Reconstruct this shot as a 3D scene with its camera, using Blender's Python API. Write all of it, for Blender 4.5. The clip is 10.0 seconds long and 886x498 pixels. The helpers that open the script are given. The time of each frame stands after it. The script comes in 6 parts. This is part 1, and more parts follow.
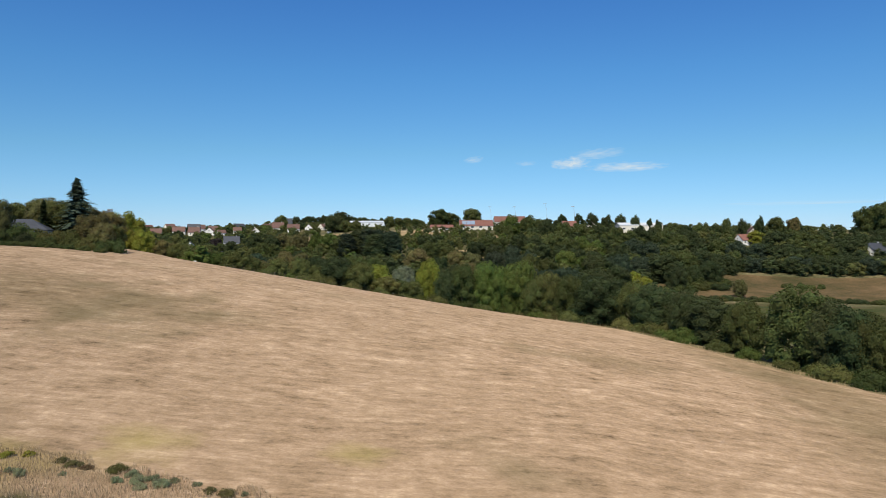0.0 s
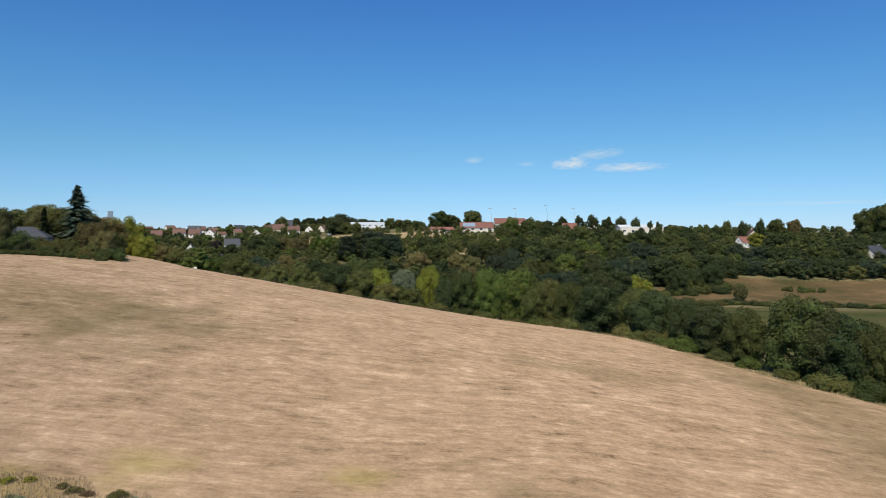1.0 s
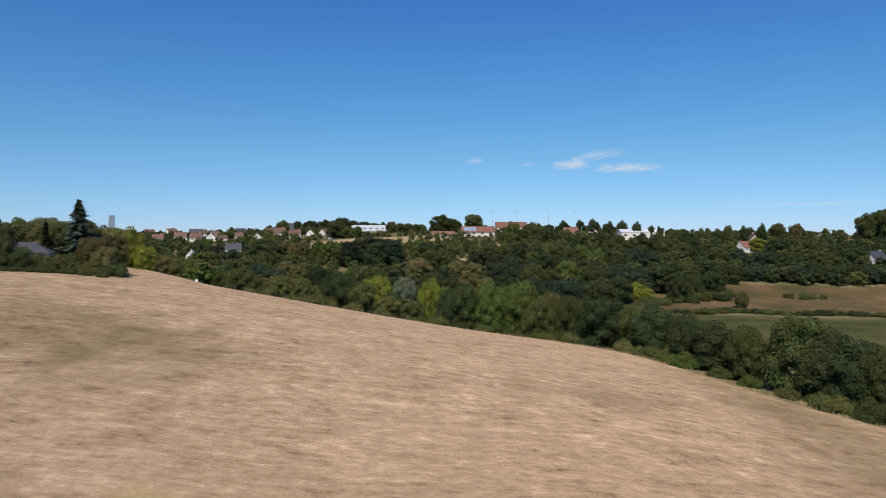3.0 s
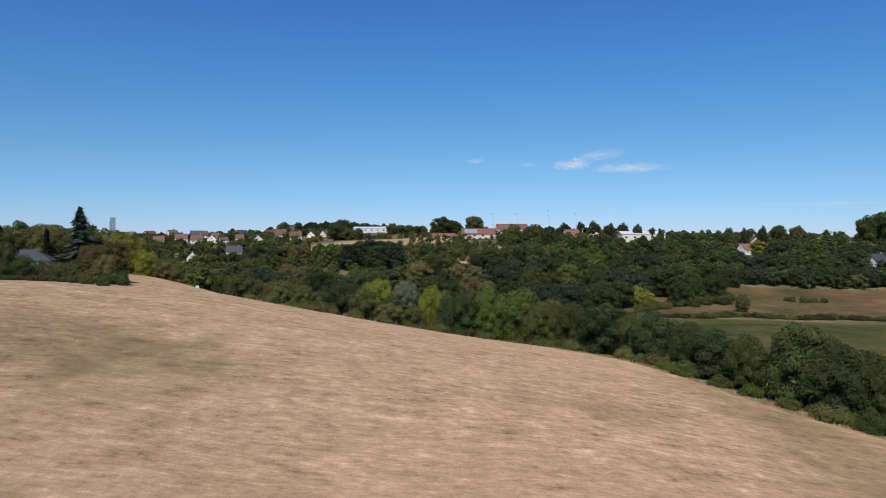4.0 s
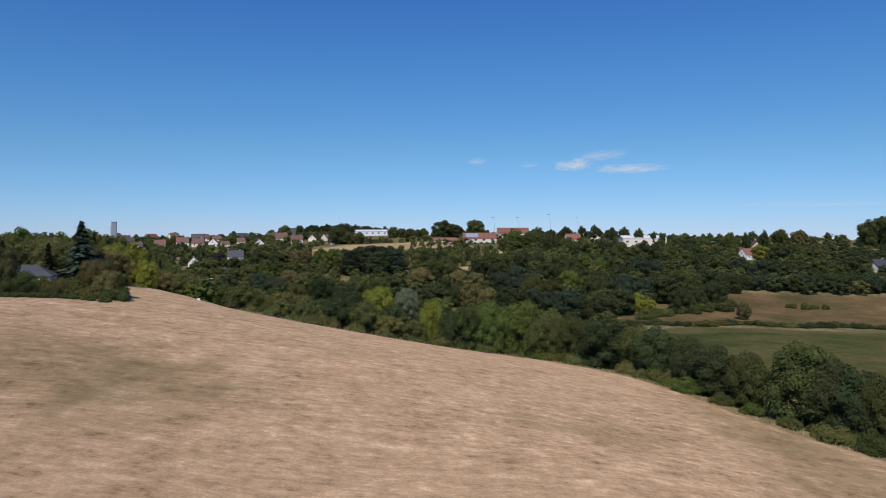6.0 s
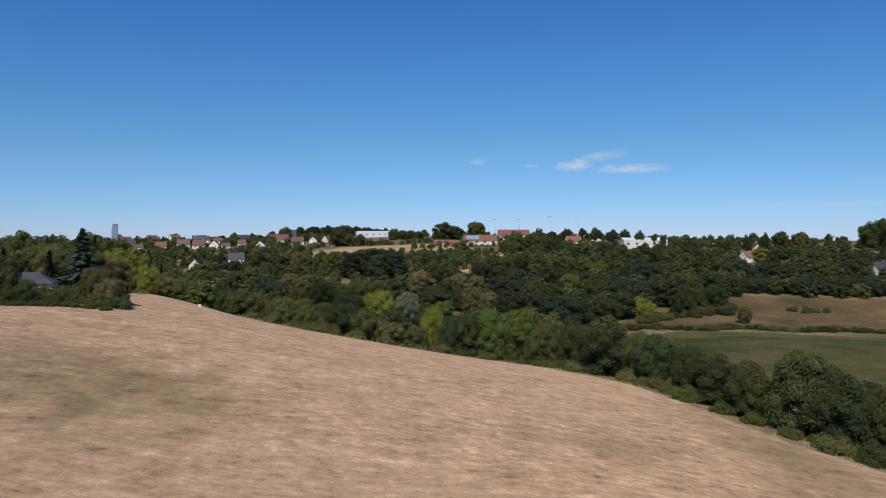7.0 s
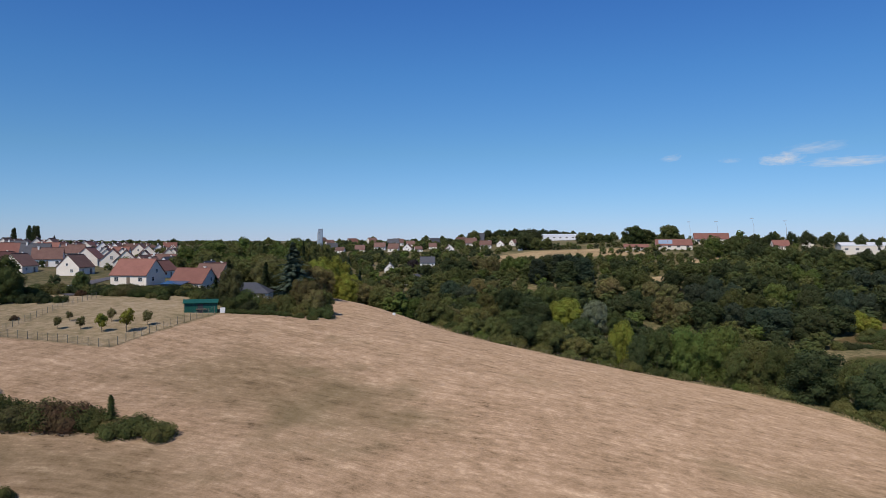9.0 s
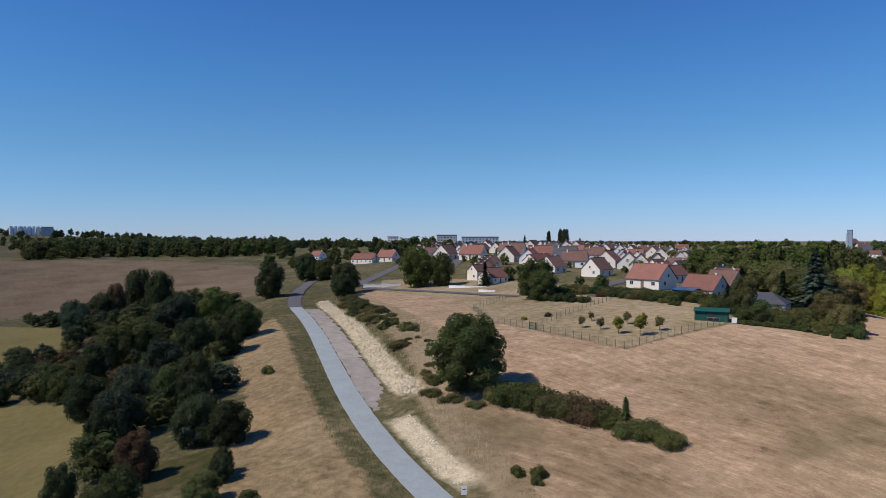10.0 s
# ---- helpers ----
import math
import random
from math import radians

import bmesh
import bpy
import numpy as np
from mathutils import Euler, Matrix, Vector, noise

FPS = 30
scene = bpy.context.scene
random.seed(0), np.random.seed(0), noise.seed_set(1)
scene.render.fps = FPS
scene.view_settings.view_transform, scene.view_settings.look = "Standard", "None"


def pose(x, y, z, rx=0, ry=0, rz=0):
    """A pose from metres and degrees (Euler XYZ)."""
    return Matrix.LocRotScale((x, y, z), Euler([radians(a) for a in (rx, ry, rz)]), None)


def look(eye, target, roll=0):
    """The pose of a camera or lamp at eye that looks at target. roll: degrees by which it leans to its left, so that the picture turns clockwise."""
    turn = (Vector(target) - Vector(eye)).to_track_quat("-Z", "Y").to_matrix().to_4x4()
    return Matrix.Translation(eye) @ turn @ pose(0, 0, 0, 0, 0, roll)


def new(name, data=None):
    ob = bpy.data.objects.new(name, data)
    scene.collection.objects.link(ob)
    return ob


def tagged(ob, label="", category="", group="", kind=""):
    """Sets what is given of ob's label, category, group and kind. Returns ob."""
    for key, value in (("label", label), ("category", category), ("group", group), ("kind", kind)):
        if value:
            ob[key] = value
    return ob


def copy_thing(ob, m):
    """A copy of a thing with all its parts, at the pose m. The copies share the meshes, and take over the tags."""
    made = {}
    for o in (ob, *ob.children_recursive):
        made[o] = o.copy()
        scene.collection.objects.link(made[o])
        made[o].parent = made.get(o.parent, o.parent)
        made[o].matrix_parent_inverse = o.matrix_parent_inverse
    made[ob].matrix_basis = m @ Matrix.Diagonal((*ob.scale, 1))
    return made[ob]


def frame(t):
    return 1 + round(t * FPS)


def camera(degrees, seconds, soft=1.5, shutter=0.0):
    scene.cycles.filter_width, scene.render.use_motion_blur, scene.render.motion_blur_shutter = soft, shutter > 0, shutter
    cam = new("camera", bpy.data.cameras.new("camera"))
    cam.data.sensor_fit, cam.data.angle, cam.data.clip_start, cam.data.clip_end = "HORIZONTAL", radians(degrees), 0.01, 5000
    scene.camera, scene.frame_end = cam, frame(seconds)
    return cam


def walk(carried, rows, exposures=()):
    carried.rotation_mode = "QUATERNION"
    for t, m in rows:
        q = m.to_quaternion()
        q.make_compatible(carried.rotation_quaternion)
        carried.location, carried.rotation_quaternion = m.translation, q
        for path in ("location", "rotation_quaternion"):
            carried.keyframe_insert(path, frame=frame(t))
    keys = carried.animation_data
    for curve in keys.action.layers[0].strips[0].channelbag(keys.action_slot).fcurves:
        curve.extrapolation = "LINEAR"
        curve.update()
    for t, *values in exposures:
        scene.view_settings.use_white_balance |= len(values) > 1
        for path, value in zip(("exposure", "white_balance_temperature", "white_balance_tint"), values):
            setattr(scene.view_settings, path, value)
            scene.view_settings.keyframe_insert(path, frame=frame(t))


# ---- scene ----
# ---- camera: a slow vertical rise, then a turn to the left ----
cam = camera(64.0, 10.0, soft=0.52)
EYE, RISE, TILT = 15.5, 1.6, -0.78
YAW = [(0.0, 0.0), (1.0, 0.03), (2.0, 0.06), (3.0, 0.12), (4.0, 0.18), (5.0, 0.23), (6.0, 0.27), (7.0, 0.33), (7.5, 0.43), (7.6, 0.56),
       (7.7, 0.84), (7.8, 1.2), (7.9, 1.78), (8.0, 2.65), (8.1, 3.64), (8.2, 4.55), (8.3, 5.25), (8.4, 5.67), (8.5, 5.88), (8.6, 5.98), (8.7, 6.7),
       (8.8, 8.75), (8.9, 11.85), (9.0, 15.34), (9.1, 18.55), (9.2, 21.4), (9.3, 23.75), (9.4, 26.25), (9.5, 30.1), (9.6, 35.7), (9.7, 42.25),
       (9.8, 48.2), (9.9, 52.4), (10.0, 55.0)]
walk(cam, [(t, pose(0, 0, EYE + RISE * t, 90 + TILT, 0, yaw)) for t, yaw in YAW],
     [(0.0, 0.02, 6800, 4), (2.5, -0.08, 6650, 7), (4.5, -0.18, 6500, 10), (7.5, -0.26, 6450, 12), (9.4, -0.27, 6430, 12), (10.0, -0.16, 6430, 12)])

# ---- world and sun ----
SUN_AZ, SUN_EL = 193.0, 50.0      # degrees clockwise from +Y, and above the horizon
world = bpy.data.worlds.new("sky")
scene.world = world
world.use_nodes = True
wn, wl = world.node_tree.nodes, world.node_tree.links
sky = wn.new("ShaderNodeTexSky")
sky.sky_type, sky.sun_disc = "NISHITA", False
sky.sun_elevation, sky.sun_rotation = radians(SUN_EL), radians(SUN_AZ)
sky.air_density, sky.dust_density, sky.ozone_density, sky.altitude = 1.0, 0.0, 5.0, 200
deep = wn.new("ShaderNodeMix")          # pale haze low down, the deep blue of a very clear summer noon above
deep.data_type, deep.blend_type = "RGBA", "MULTIPLY"
deep.inputs[0].default_value = 1.0
way, height, haze = wn.new("ShaderNodeTexCoord"), wn.new("ShaderNodeSeparateXYZ"), wn.new("ShaderNodeValToRGB")
wl.new(way.outputs["Generated"], height.inputs[0])
wl.new(height.outputs[2], haze.inputs[0])
for k, c in ((0.0, (0.455, 0.595, 0.99)), (0.05, (0.43, 0.61, 0.89)), (0.12, (0.405, 0.63, 0.8)), (0.225, (0.34, 0.635, 0.88)), (0.34, (0.285, 0.585, 0.94))):
    stop = haze.color_ramp.elements[0] if k == 0.0 else haze.color_ramp.elements[-1] if k == 0.34 else haze.color_ramp.elements.new(k)
    stop.position, stop.color = k, (*c, 1)
wl.new(haze.outputs[0], deep.inputs[7])
wl.new(sky.outputs[0], deep.inputs[6])
wl.new(deep.outputs[2], wn["Background"].inputs[0])
wn["Background"].inputs[1].default_value = 0.134
sun_data = bpy.data.lights.new("sun", "SUN")
sun_data.energy, sun_data.angle, sun_data.color = 4.6, radians(0.53), (1.0, 0.92, 0.8)
sun = new("sun", sun_data)
a, e = radians(SUN_AZ), radians(SUN_EL)
sun.matrix_basis = look((math.sin(a) * math.cos(e) * 900, math.cos(a) * math.cos(e) * 900, math.sin(e) * 900), (0, 0, 0))


# ---- materials ----
def material(name, rough=0.9, spec=0.3):
    m = bpy.data.materials.new(name)
    m.use_nodes = True
    b = m.node_tree.nodes["Principled BSDF"]
    b.inputs["Roughness"].default_value = rough
    b.inputs["Specular IOR Level"].default_value = spec
    return m, m.node_tree.nodes, m.node_tree.links, b


def tex_noise(n, l, scale, detail=4, rough=0.6, vec=None):
    t = n.new("ShaderNodeTexNoise")
    t.inputs["Scale"].default_value, t.inputs["Detail"].default_value, t.inputs["Roughness"].default_value = scale, detail, rough
    if vec is not None:
        l.new(vec, t.inputs["Vector"])
    return t.outputs["Fac"]


def ramp(n, l, fac, stops):
    r = n.new("ShaderNodeValToRGB")
    el = r.color_ramp.elements
    while len(el) < len(stops):
        el.new(0.5)
    for k, (p, c) in zip(el, stops):
        k.position, k.color = p, (*c, 1) if len(c) == 3 else c
    l.new(fac, r.inputs[0])
    return r.outputs[0]


def mix(n, l, fac, c1, c2, blend="MIX"):
    m = n.new("ShaderNodeMix")
    m.data_type, m.blend_type = "RGBA", blend
    for sock, v in ((0, fac), (6, c1), (7, c2)):
        if isinstance(v, (int, float)):
            m.inputs[sock].default_value = v
        elif isinstance(v, tuple):
            m.inputs[sock].default_value = (*v, 1)
        else:
            l.new(v, m.inputs[sock])
    return m.outputs[2]


def calc(n, l, op, a, b=0.0, c=0.0):
    m = n.new("ShaderNodeMath")
    m.operation = op
    for i, v in enumerate((a, b, c)):
        if isinstance(v, (int, float)):
            m.inputs[i].default_value = v
        else:
            l.new(v, m.inputs[i])
    return m.outputs[0]


def bump(n, l, b, height, strength, dist):
    k = n.new("ShaderNodeBump")
    k.inputs["Strength"].default_value, k.inputs["Distance"].default_value = strength, dist
    l.new(height, k.inputs["Height"])
    l.new(k.outputs[0], b.inputs["Normal"])


def coords(n, l, scale=(1, 1, 1), turn=0.0):
    c = n.new("ShaderNodeTexCoord")
    m = n.new("ShaderNodeMapping")
    m.inputs["Scale"].default_value, m.inputs["Rotation"].default_value = scale, (0, 0, radians(turn))
    l.new(c.outputs["Object"], m.inputs[0])
    return m.outputs[0]


def two_tone(name, dark, light, scale, rough=0.9, strength=0.3, dist=0.02, jitter=0.0, spec=0.3):
    """A surface with grain and stains of two sizes; jitter varies whole objects."""
    m, n, l, b = material(name, rough, spec)
    v = coords(n, l)
    fine, wide = tex_noise(n, l, scale, 6, 0.7, v), tex_noise(n, l, scale * 0.13, 3, 0.6, v)
    col = ramp(n, l, calc(n, l, "MULTIPLY_ADD", fine, 0.6, calc(n, l, "MULTIPLY", wide, 0.4)), [(0.3, dark), (0.7, light)])
    if jitter:
        o = n.new("ShaderNodeObjectInfo")
        hsv = n.new("ShaderNodeHueSaturation")
        l.new(calc(n, l, "MULTIPLY_ADD", o.outputs["Random"], jitter, 1 - jitter / 2), hsv.inputs["Value"])
        l.new(col, hsv.inputs["Color"])
        col = hsv.outputs[0]
    l.new(col, b.inputs["Base Color"])
    bump(n, l, b, fine, strength, dist)
    return m


def leaf_material():
    m, n, l, b = material("leaves", 0.7, 0.1)
    b.inputs["Diffuse Roughness"].default_value = 1.0
    o, g = n.new("ShaderNodeObjectInfo"), n.new("ShaderNodeNewGeometry")
    hsv = n.new("ShaderNodeHueSaturation")
    l.new(o.outputs["Color"], hsv.inputs["Color"])
    wide = tex_noise(n, l, 0.35, 2, 0.5, coords(n, l))
    l.new(calc(n, l, "ADD", calc(n, l, "MULTIPLY_ADD", g.outputs["Random Per Island"], 0.03, 0.44), calc(n, l, "MULTIPLY", wide, 0.085)), hsv.inputs["Hue"])
    stand = tex_noise(n, l, 0.085, 1, 0.5, coords(n, l))      # whole trees of a wood differ
    val = calc(n, l, "MULTIPLY", calc(n, l, "MULTIPLY_ADD", g.outputs["Random Per Island"], 0.34, 0.83), calc(n, l, "MULTIPLY_ADD", stand, 0.5, 0.75))
    l.new(calc(n, l, "MULTIPLY", val, calc(n, l, "MULTIPLY_ADD", wide, 0.5, 0.77)), hsv.inputs["Value"])
    l.new(hsv.outputs[0], b.inputs["Base Color"])
    tr = n.new("ShaderNodeBsdfTranslucent")
    l.new(hsv.outputs[0], tr.inputs["Color"])
    ms = n.new("ShaderNodeMixShader")
    ms.inputs[0].default_value = 0.26
    l.new(b.outputs[0], ms.inputs[1]), l.new(tr.outputs[0], ms.inputs[2])
    l.new(ms.outputs[0], n["Material Output"].inputs[0])
    return m


LEAF = leaf_material()
BARK = two_tone("bark", (0.05, 0.037, 0.026), (0.13, 0.1, 0.075), 6.0, strength=0.6, dist=0.05)
WALL_CREAM = two_tone("cream_render", (0.72, 0.65, 0.54), (0.85, 0.79, 0.69), 1.5, jitter=0.14, strength=0.1)
WALL_WHITE = two_tone("white_render", (0.78, 0.75, 0.7), (0.9, 0.88, 0.84), 1.5, jitter=0.1, strength=0.1)
WALL_GREY = two_tone("grey_panel", (0.3, 0.33, 0.37), (0.45, 0.48, 0.52), 0.6, jitter=0.2, strength=0.1)
ROOF_RED = two_tone("red_tiles", (0.15, 0.066, 0.05), (0.25, 0.115, 0.088), 3.0, jitter=0.5, strength=0.5, dist=0.05)
ROOF_BROWN = two_tone("brown_tiles", (0.1, 0.056, 0.044), (0.2, 0.115, 0.092), 3.0, jitter=0.5, strength=0.5, dist=0.05)
ROOF_SLATE = two_tone("slate", (0.045, 0.047, 0.055), (0.09, 0.093, 0.105), 3.0, 0.6, jitter=0.3, strength=0.4, dist=0.03)
METAL_WHITE = two_tone("white_sheet_metal", (0.6, 0.62, 0.65), (0.78, 0.79, 0.81), 0.8, 0.4, 0.1)
GREEN_PAINT = two_tone("green_sheet", (0.008, 0.06, 0.045), (0.015, 0.1, 0.075), 2.0, 0.5, 0.1)
DARK_FRAME = two_tone("dark_frame", (0.03, 0.03, 0.032), (0.06, 0.06, 0.062), 4.0, 0.5, 0.1)
WHITE_PAINT = two_tone("white_paint", (0.7, 0.7, 0.68), (0.82, 0.82, 0.8), 3.0, 0.5, 0.1)
WIRE = two_tone("fence_steel", (0.1, 0.095, 0.075), (0.19, 0.18, 0.15), 4.0, 0.5, 0.2)
WOOD = two_tone("weathered_wood", (0.13, 0.1, 0.075), (0.26, 0.21, 0.16), 5.0, strength=0.4)
GLASS, gn, gl, gb = material("window_glass", 0.08, 0.5)
gb.inputs["Base Color"].default_value = (0.03, 0.04, 0.05, 1)
CHALK = two_tone("limestone_rubble", (0.5, 0.42, 0.29), (0.78, 0.68, 0.5), 1.2, jitter=0.35, strength=0.6, dist=0.1)
GRAVEL = two_tone("pale_grey_road", (0.238, 0.266, 0.268), (0.334, 0.37, 0.37), 2.5, strength=0.25)
ASPHALT = two_tone("old_asphalt", (0.075, 0.07, 0.075), (0.13, 0.12, 0.125), 2.0, strength=0.25)
TRACK = two_tone("pinkish_gravel", (0.19, 0.165, 0.145), (0.42, 0.36, 0.31), 0.45, strength=0.3)


# ---- terrain ----
ROAD = [(90, -26), (40, 4), (0, 21), (-20, 29.5), (-35, 36), (-50, 41), (-65.2, 44.4), (-72.8, 45.6), (-82.5, 48.1), (-95.9, 52), (-112.4, 57.5),
        (-134.7, 65.6), (-166.9, 77.3), (-192.6, 85.7), (-215, 91.8), (-236.4, 101.3), (-254.7, 111), (-281.3, 126.5), (-296, 137), (-306, 148), (-314, 164), (-320, 184)]
BUMPS = [-10.9, -0.1, 10.5, -12.4, 13.8, 4.4, -2.6, 8.6, 4.2, 10.7, 7.3, -1.9, -5.2, 13.0, 0.1, -0.2, 8.0, 2.0, 11.6, -5.8, -11.0, 2.7,
         -4.4, -4.9, 11.3, 2.4, 6.1, 18.5, 10.3, 17.8, -13.5, 1.2, -24.2, 0.7, 4.1, -16.8, 16.9, 3.6, 10.9, -25.5, -13.9, 4.6, -6.5, 2.7,
         2.7, -1.9, 6.0, -1.7, -7.8, 5.4, 2.1, 7.9, 1.0, -14.9, -7.4, -18.4, -9.6, 1.6, -6.1, -0.1, 9.8, 13.6, 9.7, -7.0, -5.4, -3.1, -6.8,
         -2.9, -7.0, -2.4, 5.1, 5.4, 3.1]


def bump_centres():
    near = [(x, y, 60) for x in (-150, -95, -40, 15, 70) for y in (-20, 35, 90, 145, 200)]
    middle = [(x, y, 110) for x in (-280, -170, -60, 50, 160, 270) for y in (110, 220, 330)]
    far = [(x, y, 210) for x in (-600, -400, -200, 0, 200, 400) for y in (0, 200, 400, 600, 800)]
    return near + middle + far


def natural(x, y):
    z = np.full(np.shape(x), EYE + 2.0)
    for (cx, cy, r), h in zip(bump_centres(), BUMPS):
        z = z + h * np.exp(-((x - cx) ** 2 + (y - cy) ** 2) / (2.0 * r * r))
    z = z + 1.5 * np.exp(-((x + 76) ** 2 + (y - 193) ** 2) / (2 * 13.0 ** 2))      # the field's far corner swells a little
    # a far wooded rise
    return z + 25 * np.exp(-((x + 1450) ** 2 / 300.0 ** 2 + (y - 60) ** 2 / 330.0 ** 2))


def along_road(x, y):
    """Distance along the road, and to its side: plus towards the mown field."""
    best, u, s, run = np.full(np.shape(x), 1e9), np.zeros(np.shape(x)), np.zeros(np.shape(x)), 0.0
    for (ax, ay), (bx, by) in zip(ROAD, ROAD[1:]):
        dx, dy = bx - ax, by - ay
        n = math.hypot(dx, dy)
        k = np.clip(((x - ax) * dx + (y - ay) * dy) / (n * n), 0, 1)
        d = np.hypot(x - ax - k * dx, y - ay - k * dy)
        side = -np.sign(dx * (y - ay) - dy * (x - ax))
        u, s, best = np.where(d < best, run + k * n, u), np.where(d < best, d * side, s), np.minimum(best, d)
        run += n
    return u, s


def ease(v, lo, hi):
    k = np.clip((v - lo) / (hi - lo), 0, 1)
    return k * k * (3 - 2 * k)


def road_z(u):
    # u = 101 abeam of the camera
    return EYE - 15.9 + 0.0447 * (u - 101)


def track_width(u):
    return 2.6 + 5.0 * ease(u, 205, 222) * (1 - ease(u, 318, 335))


def ground(x, y):
    x, y = np.asarray(x, float), np.asarray(y, float)
    z, (u, s) = natural(x, y), along_road(x, y)
    w = track_width(u)
    k = np.where(s > 0, ease(s, w, w + 6.0), ease(-s, 3.0, 16.0))
    k = np.maximum(k, ease(u, 370, 400))
    return road_z(u) * (1 - k) + z * k


def gz(x, y):
    return float(ground(x, y))


def signed(poly, x, y):
    """Metres inside (plus) or outside (minus) a plan polygon."""
    d, inside = np.full(np.shape(x), 1e9), np.zeros(np.shape(x), bool)
    for (ax, ay), (bx, by) in zip(poly, poly[1:] + poly[:1]):
        dx, dy = bx - ax, by - ay
        k = np.clip(((x - ax) * dx + (y - ay) * dy) / (dx * dx + dy * dy), 0, 1)
        d = np.minimum(d, np.hypot(x - ax - k * dx, y - ay - k * dy))
        if dy:
            inside ^= ((ay > y) != (by > y)) & (x < (y - ay) / dy * dx + ax)
    return np.where(inside, d, -d)


FIELD = [(100, 60), (68, 94), (61.5, 104), (55, 111), (49, 122), (46, 130), (42.5, 138), (38, 147), (33, 153), (20, 162), (0, 163), (-20, 162),
         (-36, 161), (-47, 172), (-56, 188), (-68, 203), (-93, 206), (-82, 180), (-66, 142), (-72, 138), (-80, 132.5), (-83.5, 130), (-85.3, 99.5),
         (-108.7, 99), (-124, 99), (-141, 108), (-165, 121), (-222, 126), (-228, 121), (-172, 103), (-126, 88), (-104, 77), (-88, 67), (-84, 62.5),
         (-71, 57.5), (-61, 54), (-54, 51), (-20, 37.5), (20, 23), (60, 0), (110, -22)]
ORCHARD = [(-84, 130), (-85.3, 99.5), (-124, 99), (-141, 108), (-150, 128), (-112, 138), (-90, 136)]
GREEN = [[(70, 165), (62, 215), (68, 268), (100, 280), (160, 264), (280, 240), (280, 120), (115, 115), (88, 132)],
         [(-90, 18), (-97, 31), (-103, 33), (-107, 27), (-98, 14)]]
FALLOW = [[(-222, 116), (-170, 93), (-128, 78), (-109, 70), (-92, 60), (-74, 53), (-55, 47), (-48, 50), (-56, 54), (-71, 59), (-84, 64), (-100, 76), (-126, 90), (-172, 104), (-215, 122)], [(70, 296), (100, 290), (176, 287), (225, 285), (290, 320), (250, 365), (149, 379), (112, 345)]]
DRY = [[(-88, 488), (-40, 503), (-8, 497), (18, 515), (0, 560), (-80, 570), (-112, 530)],
       [(28, 452), (48, 452), (52, 480), (36, 486)], [(2, 392), (22, 386), (40, 405), (26, 416), (4, 408)],
       [(-198, 78), (-181, 64), (-150, 49.5), (-126, 44), (-112, 39), (-99, 31.5), (-83, 25), (-30, 0), (-10, 14.5), (-45, 32), (-68, 38.8), (-76, 40.8), (-98, 46.4), (-138, 59.4), (-170, 70.6)],
       [(270, 470), (300, 460), (310, 480), (280, 490)]]
PLOUGHED = [[(-600, 30), (-582, 95), (-535, 140), (-464, 168), (-340, 140), (-268, 100), (-288, 79), (-317, 36), (-326, 16), (-345, -80), (-700, -120)]]
YELLOW = [[(-23.4, 49.4), (-19.6, 50.7), (-17.6, 47.3), (-20.6, 45.5)], [(-31, 46), (-27, 45.3), (-23.4, 43.4), (-23.6, 41), (-28, 40.5), (-33, 43)], [(-20.5, 43.6), (-18.6, 44.2), (-17.6, 43.4), (-19.4, 42.6)], [(-8, 47), (-4, 46.5), (-4, 48.5), (-7, 49)]]
HAY = [[(-225, 5), (-231, 24), (-251, 38), (-272, 32), (-310, 10), (-310, -40), (-230, -30)], [(-190, 8), (-163, 25), (-136, 20.5), (-121, 13), (-104, 11.5), (-85, -30), (-200, -50)]]
# parts of the mown field with a darker stubble tone
DARKENED = [[(-88, 65), (-70, 70), (-54, 72), (-44, 60), (-28, 44), (-50, 50), (-72, 57)], [(-74, 90), (-45, 82), (-22, 90), (-45, 105), (-66, 108)], [(14, 92), (24, 90), (34, 96), (22, 100)], [(26, 20), (36, 60), (44, 100), (40, 138), (46, 130), (55, 111), (62, 98), (95, 60), (100, -10)], [(-62, 58), (-50, 54), (-40, 58), (-52, 63)]]
CUTGRASS = [[(-250, 145), (-225, 128), (-140, 110), (-85, 133), (-100, 148), (-180, 160), (-225, 158)]]


def steps(lo, hi, fine_lo, fine_hi, fine, middle_lo, middle_hi, middle):
    """Even steps in the middle of a range that widen towards its ends."""
    v = list(np.arange(fine_lo, fine_hi, fine)) + list(np.arange(fine_hi, middle_hi, middle))
    v = list(np.arange(middle_lo, fine_lo, middle)) + v
    k = middle
    while v[-1] < hi:
        k *= 1.3
        v.append(v[-1] + k)
    k = middle
    while v[0] > lo:
        k *= 1.3
        v.insert(0, v[0] - k)
    return np.array(v)


def link(name, verts, faces, mats, parent=None, smooth=False):
    me = bpy.data.meshes.new(name)
    me.from_pydata([tuple(v) for v in verts], [], [tuple(f) for f in faces])
    for m in mats if isinstance(mats, (list, tuple)) else [mats]:
        me.materials.append(m)
    if smooth:
        me.polygons.foreach_set("use_smooth", [True] * len(me.polygons))
    ob = new(name, me)
    ob.parent = parent
    return ob


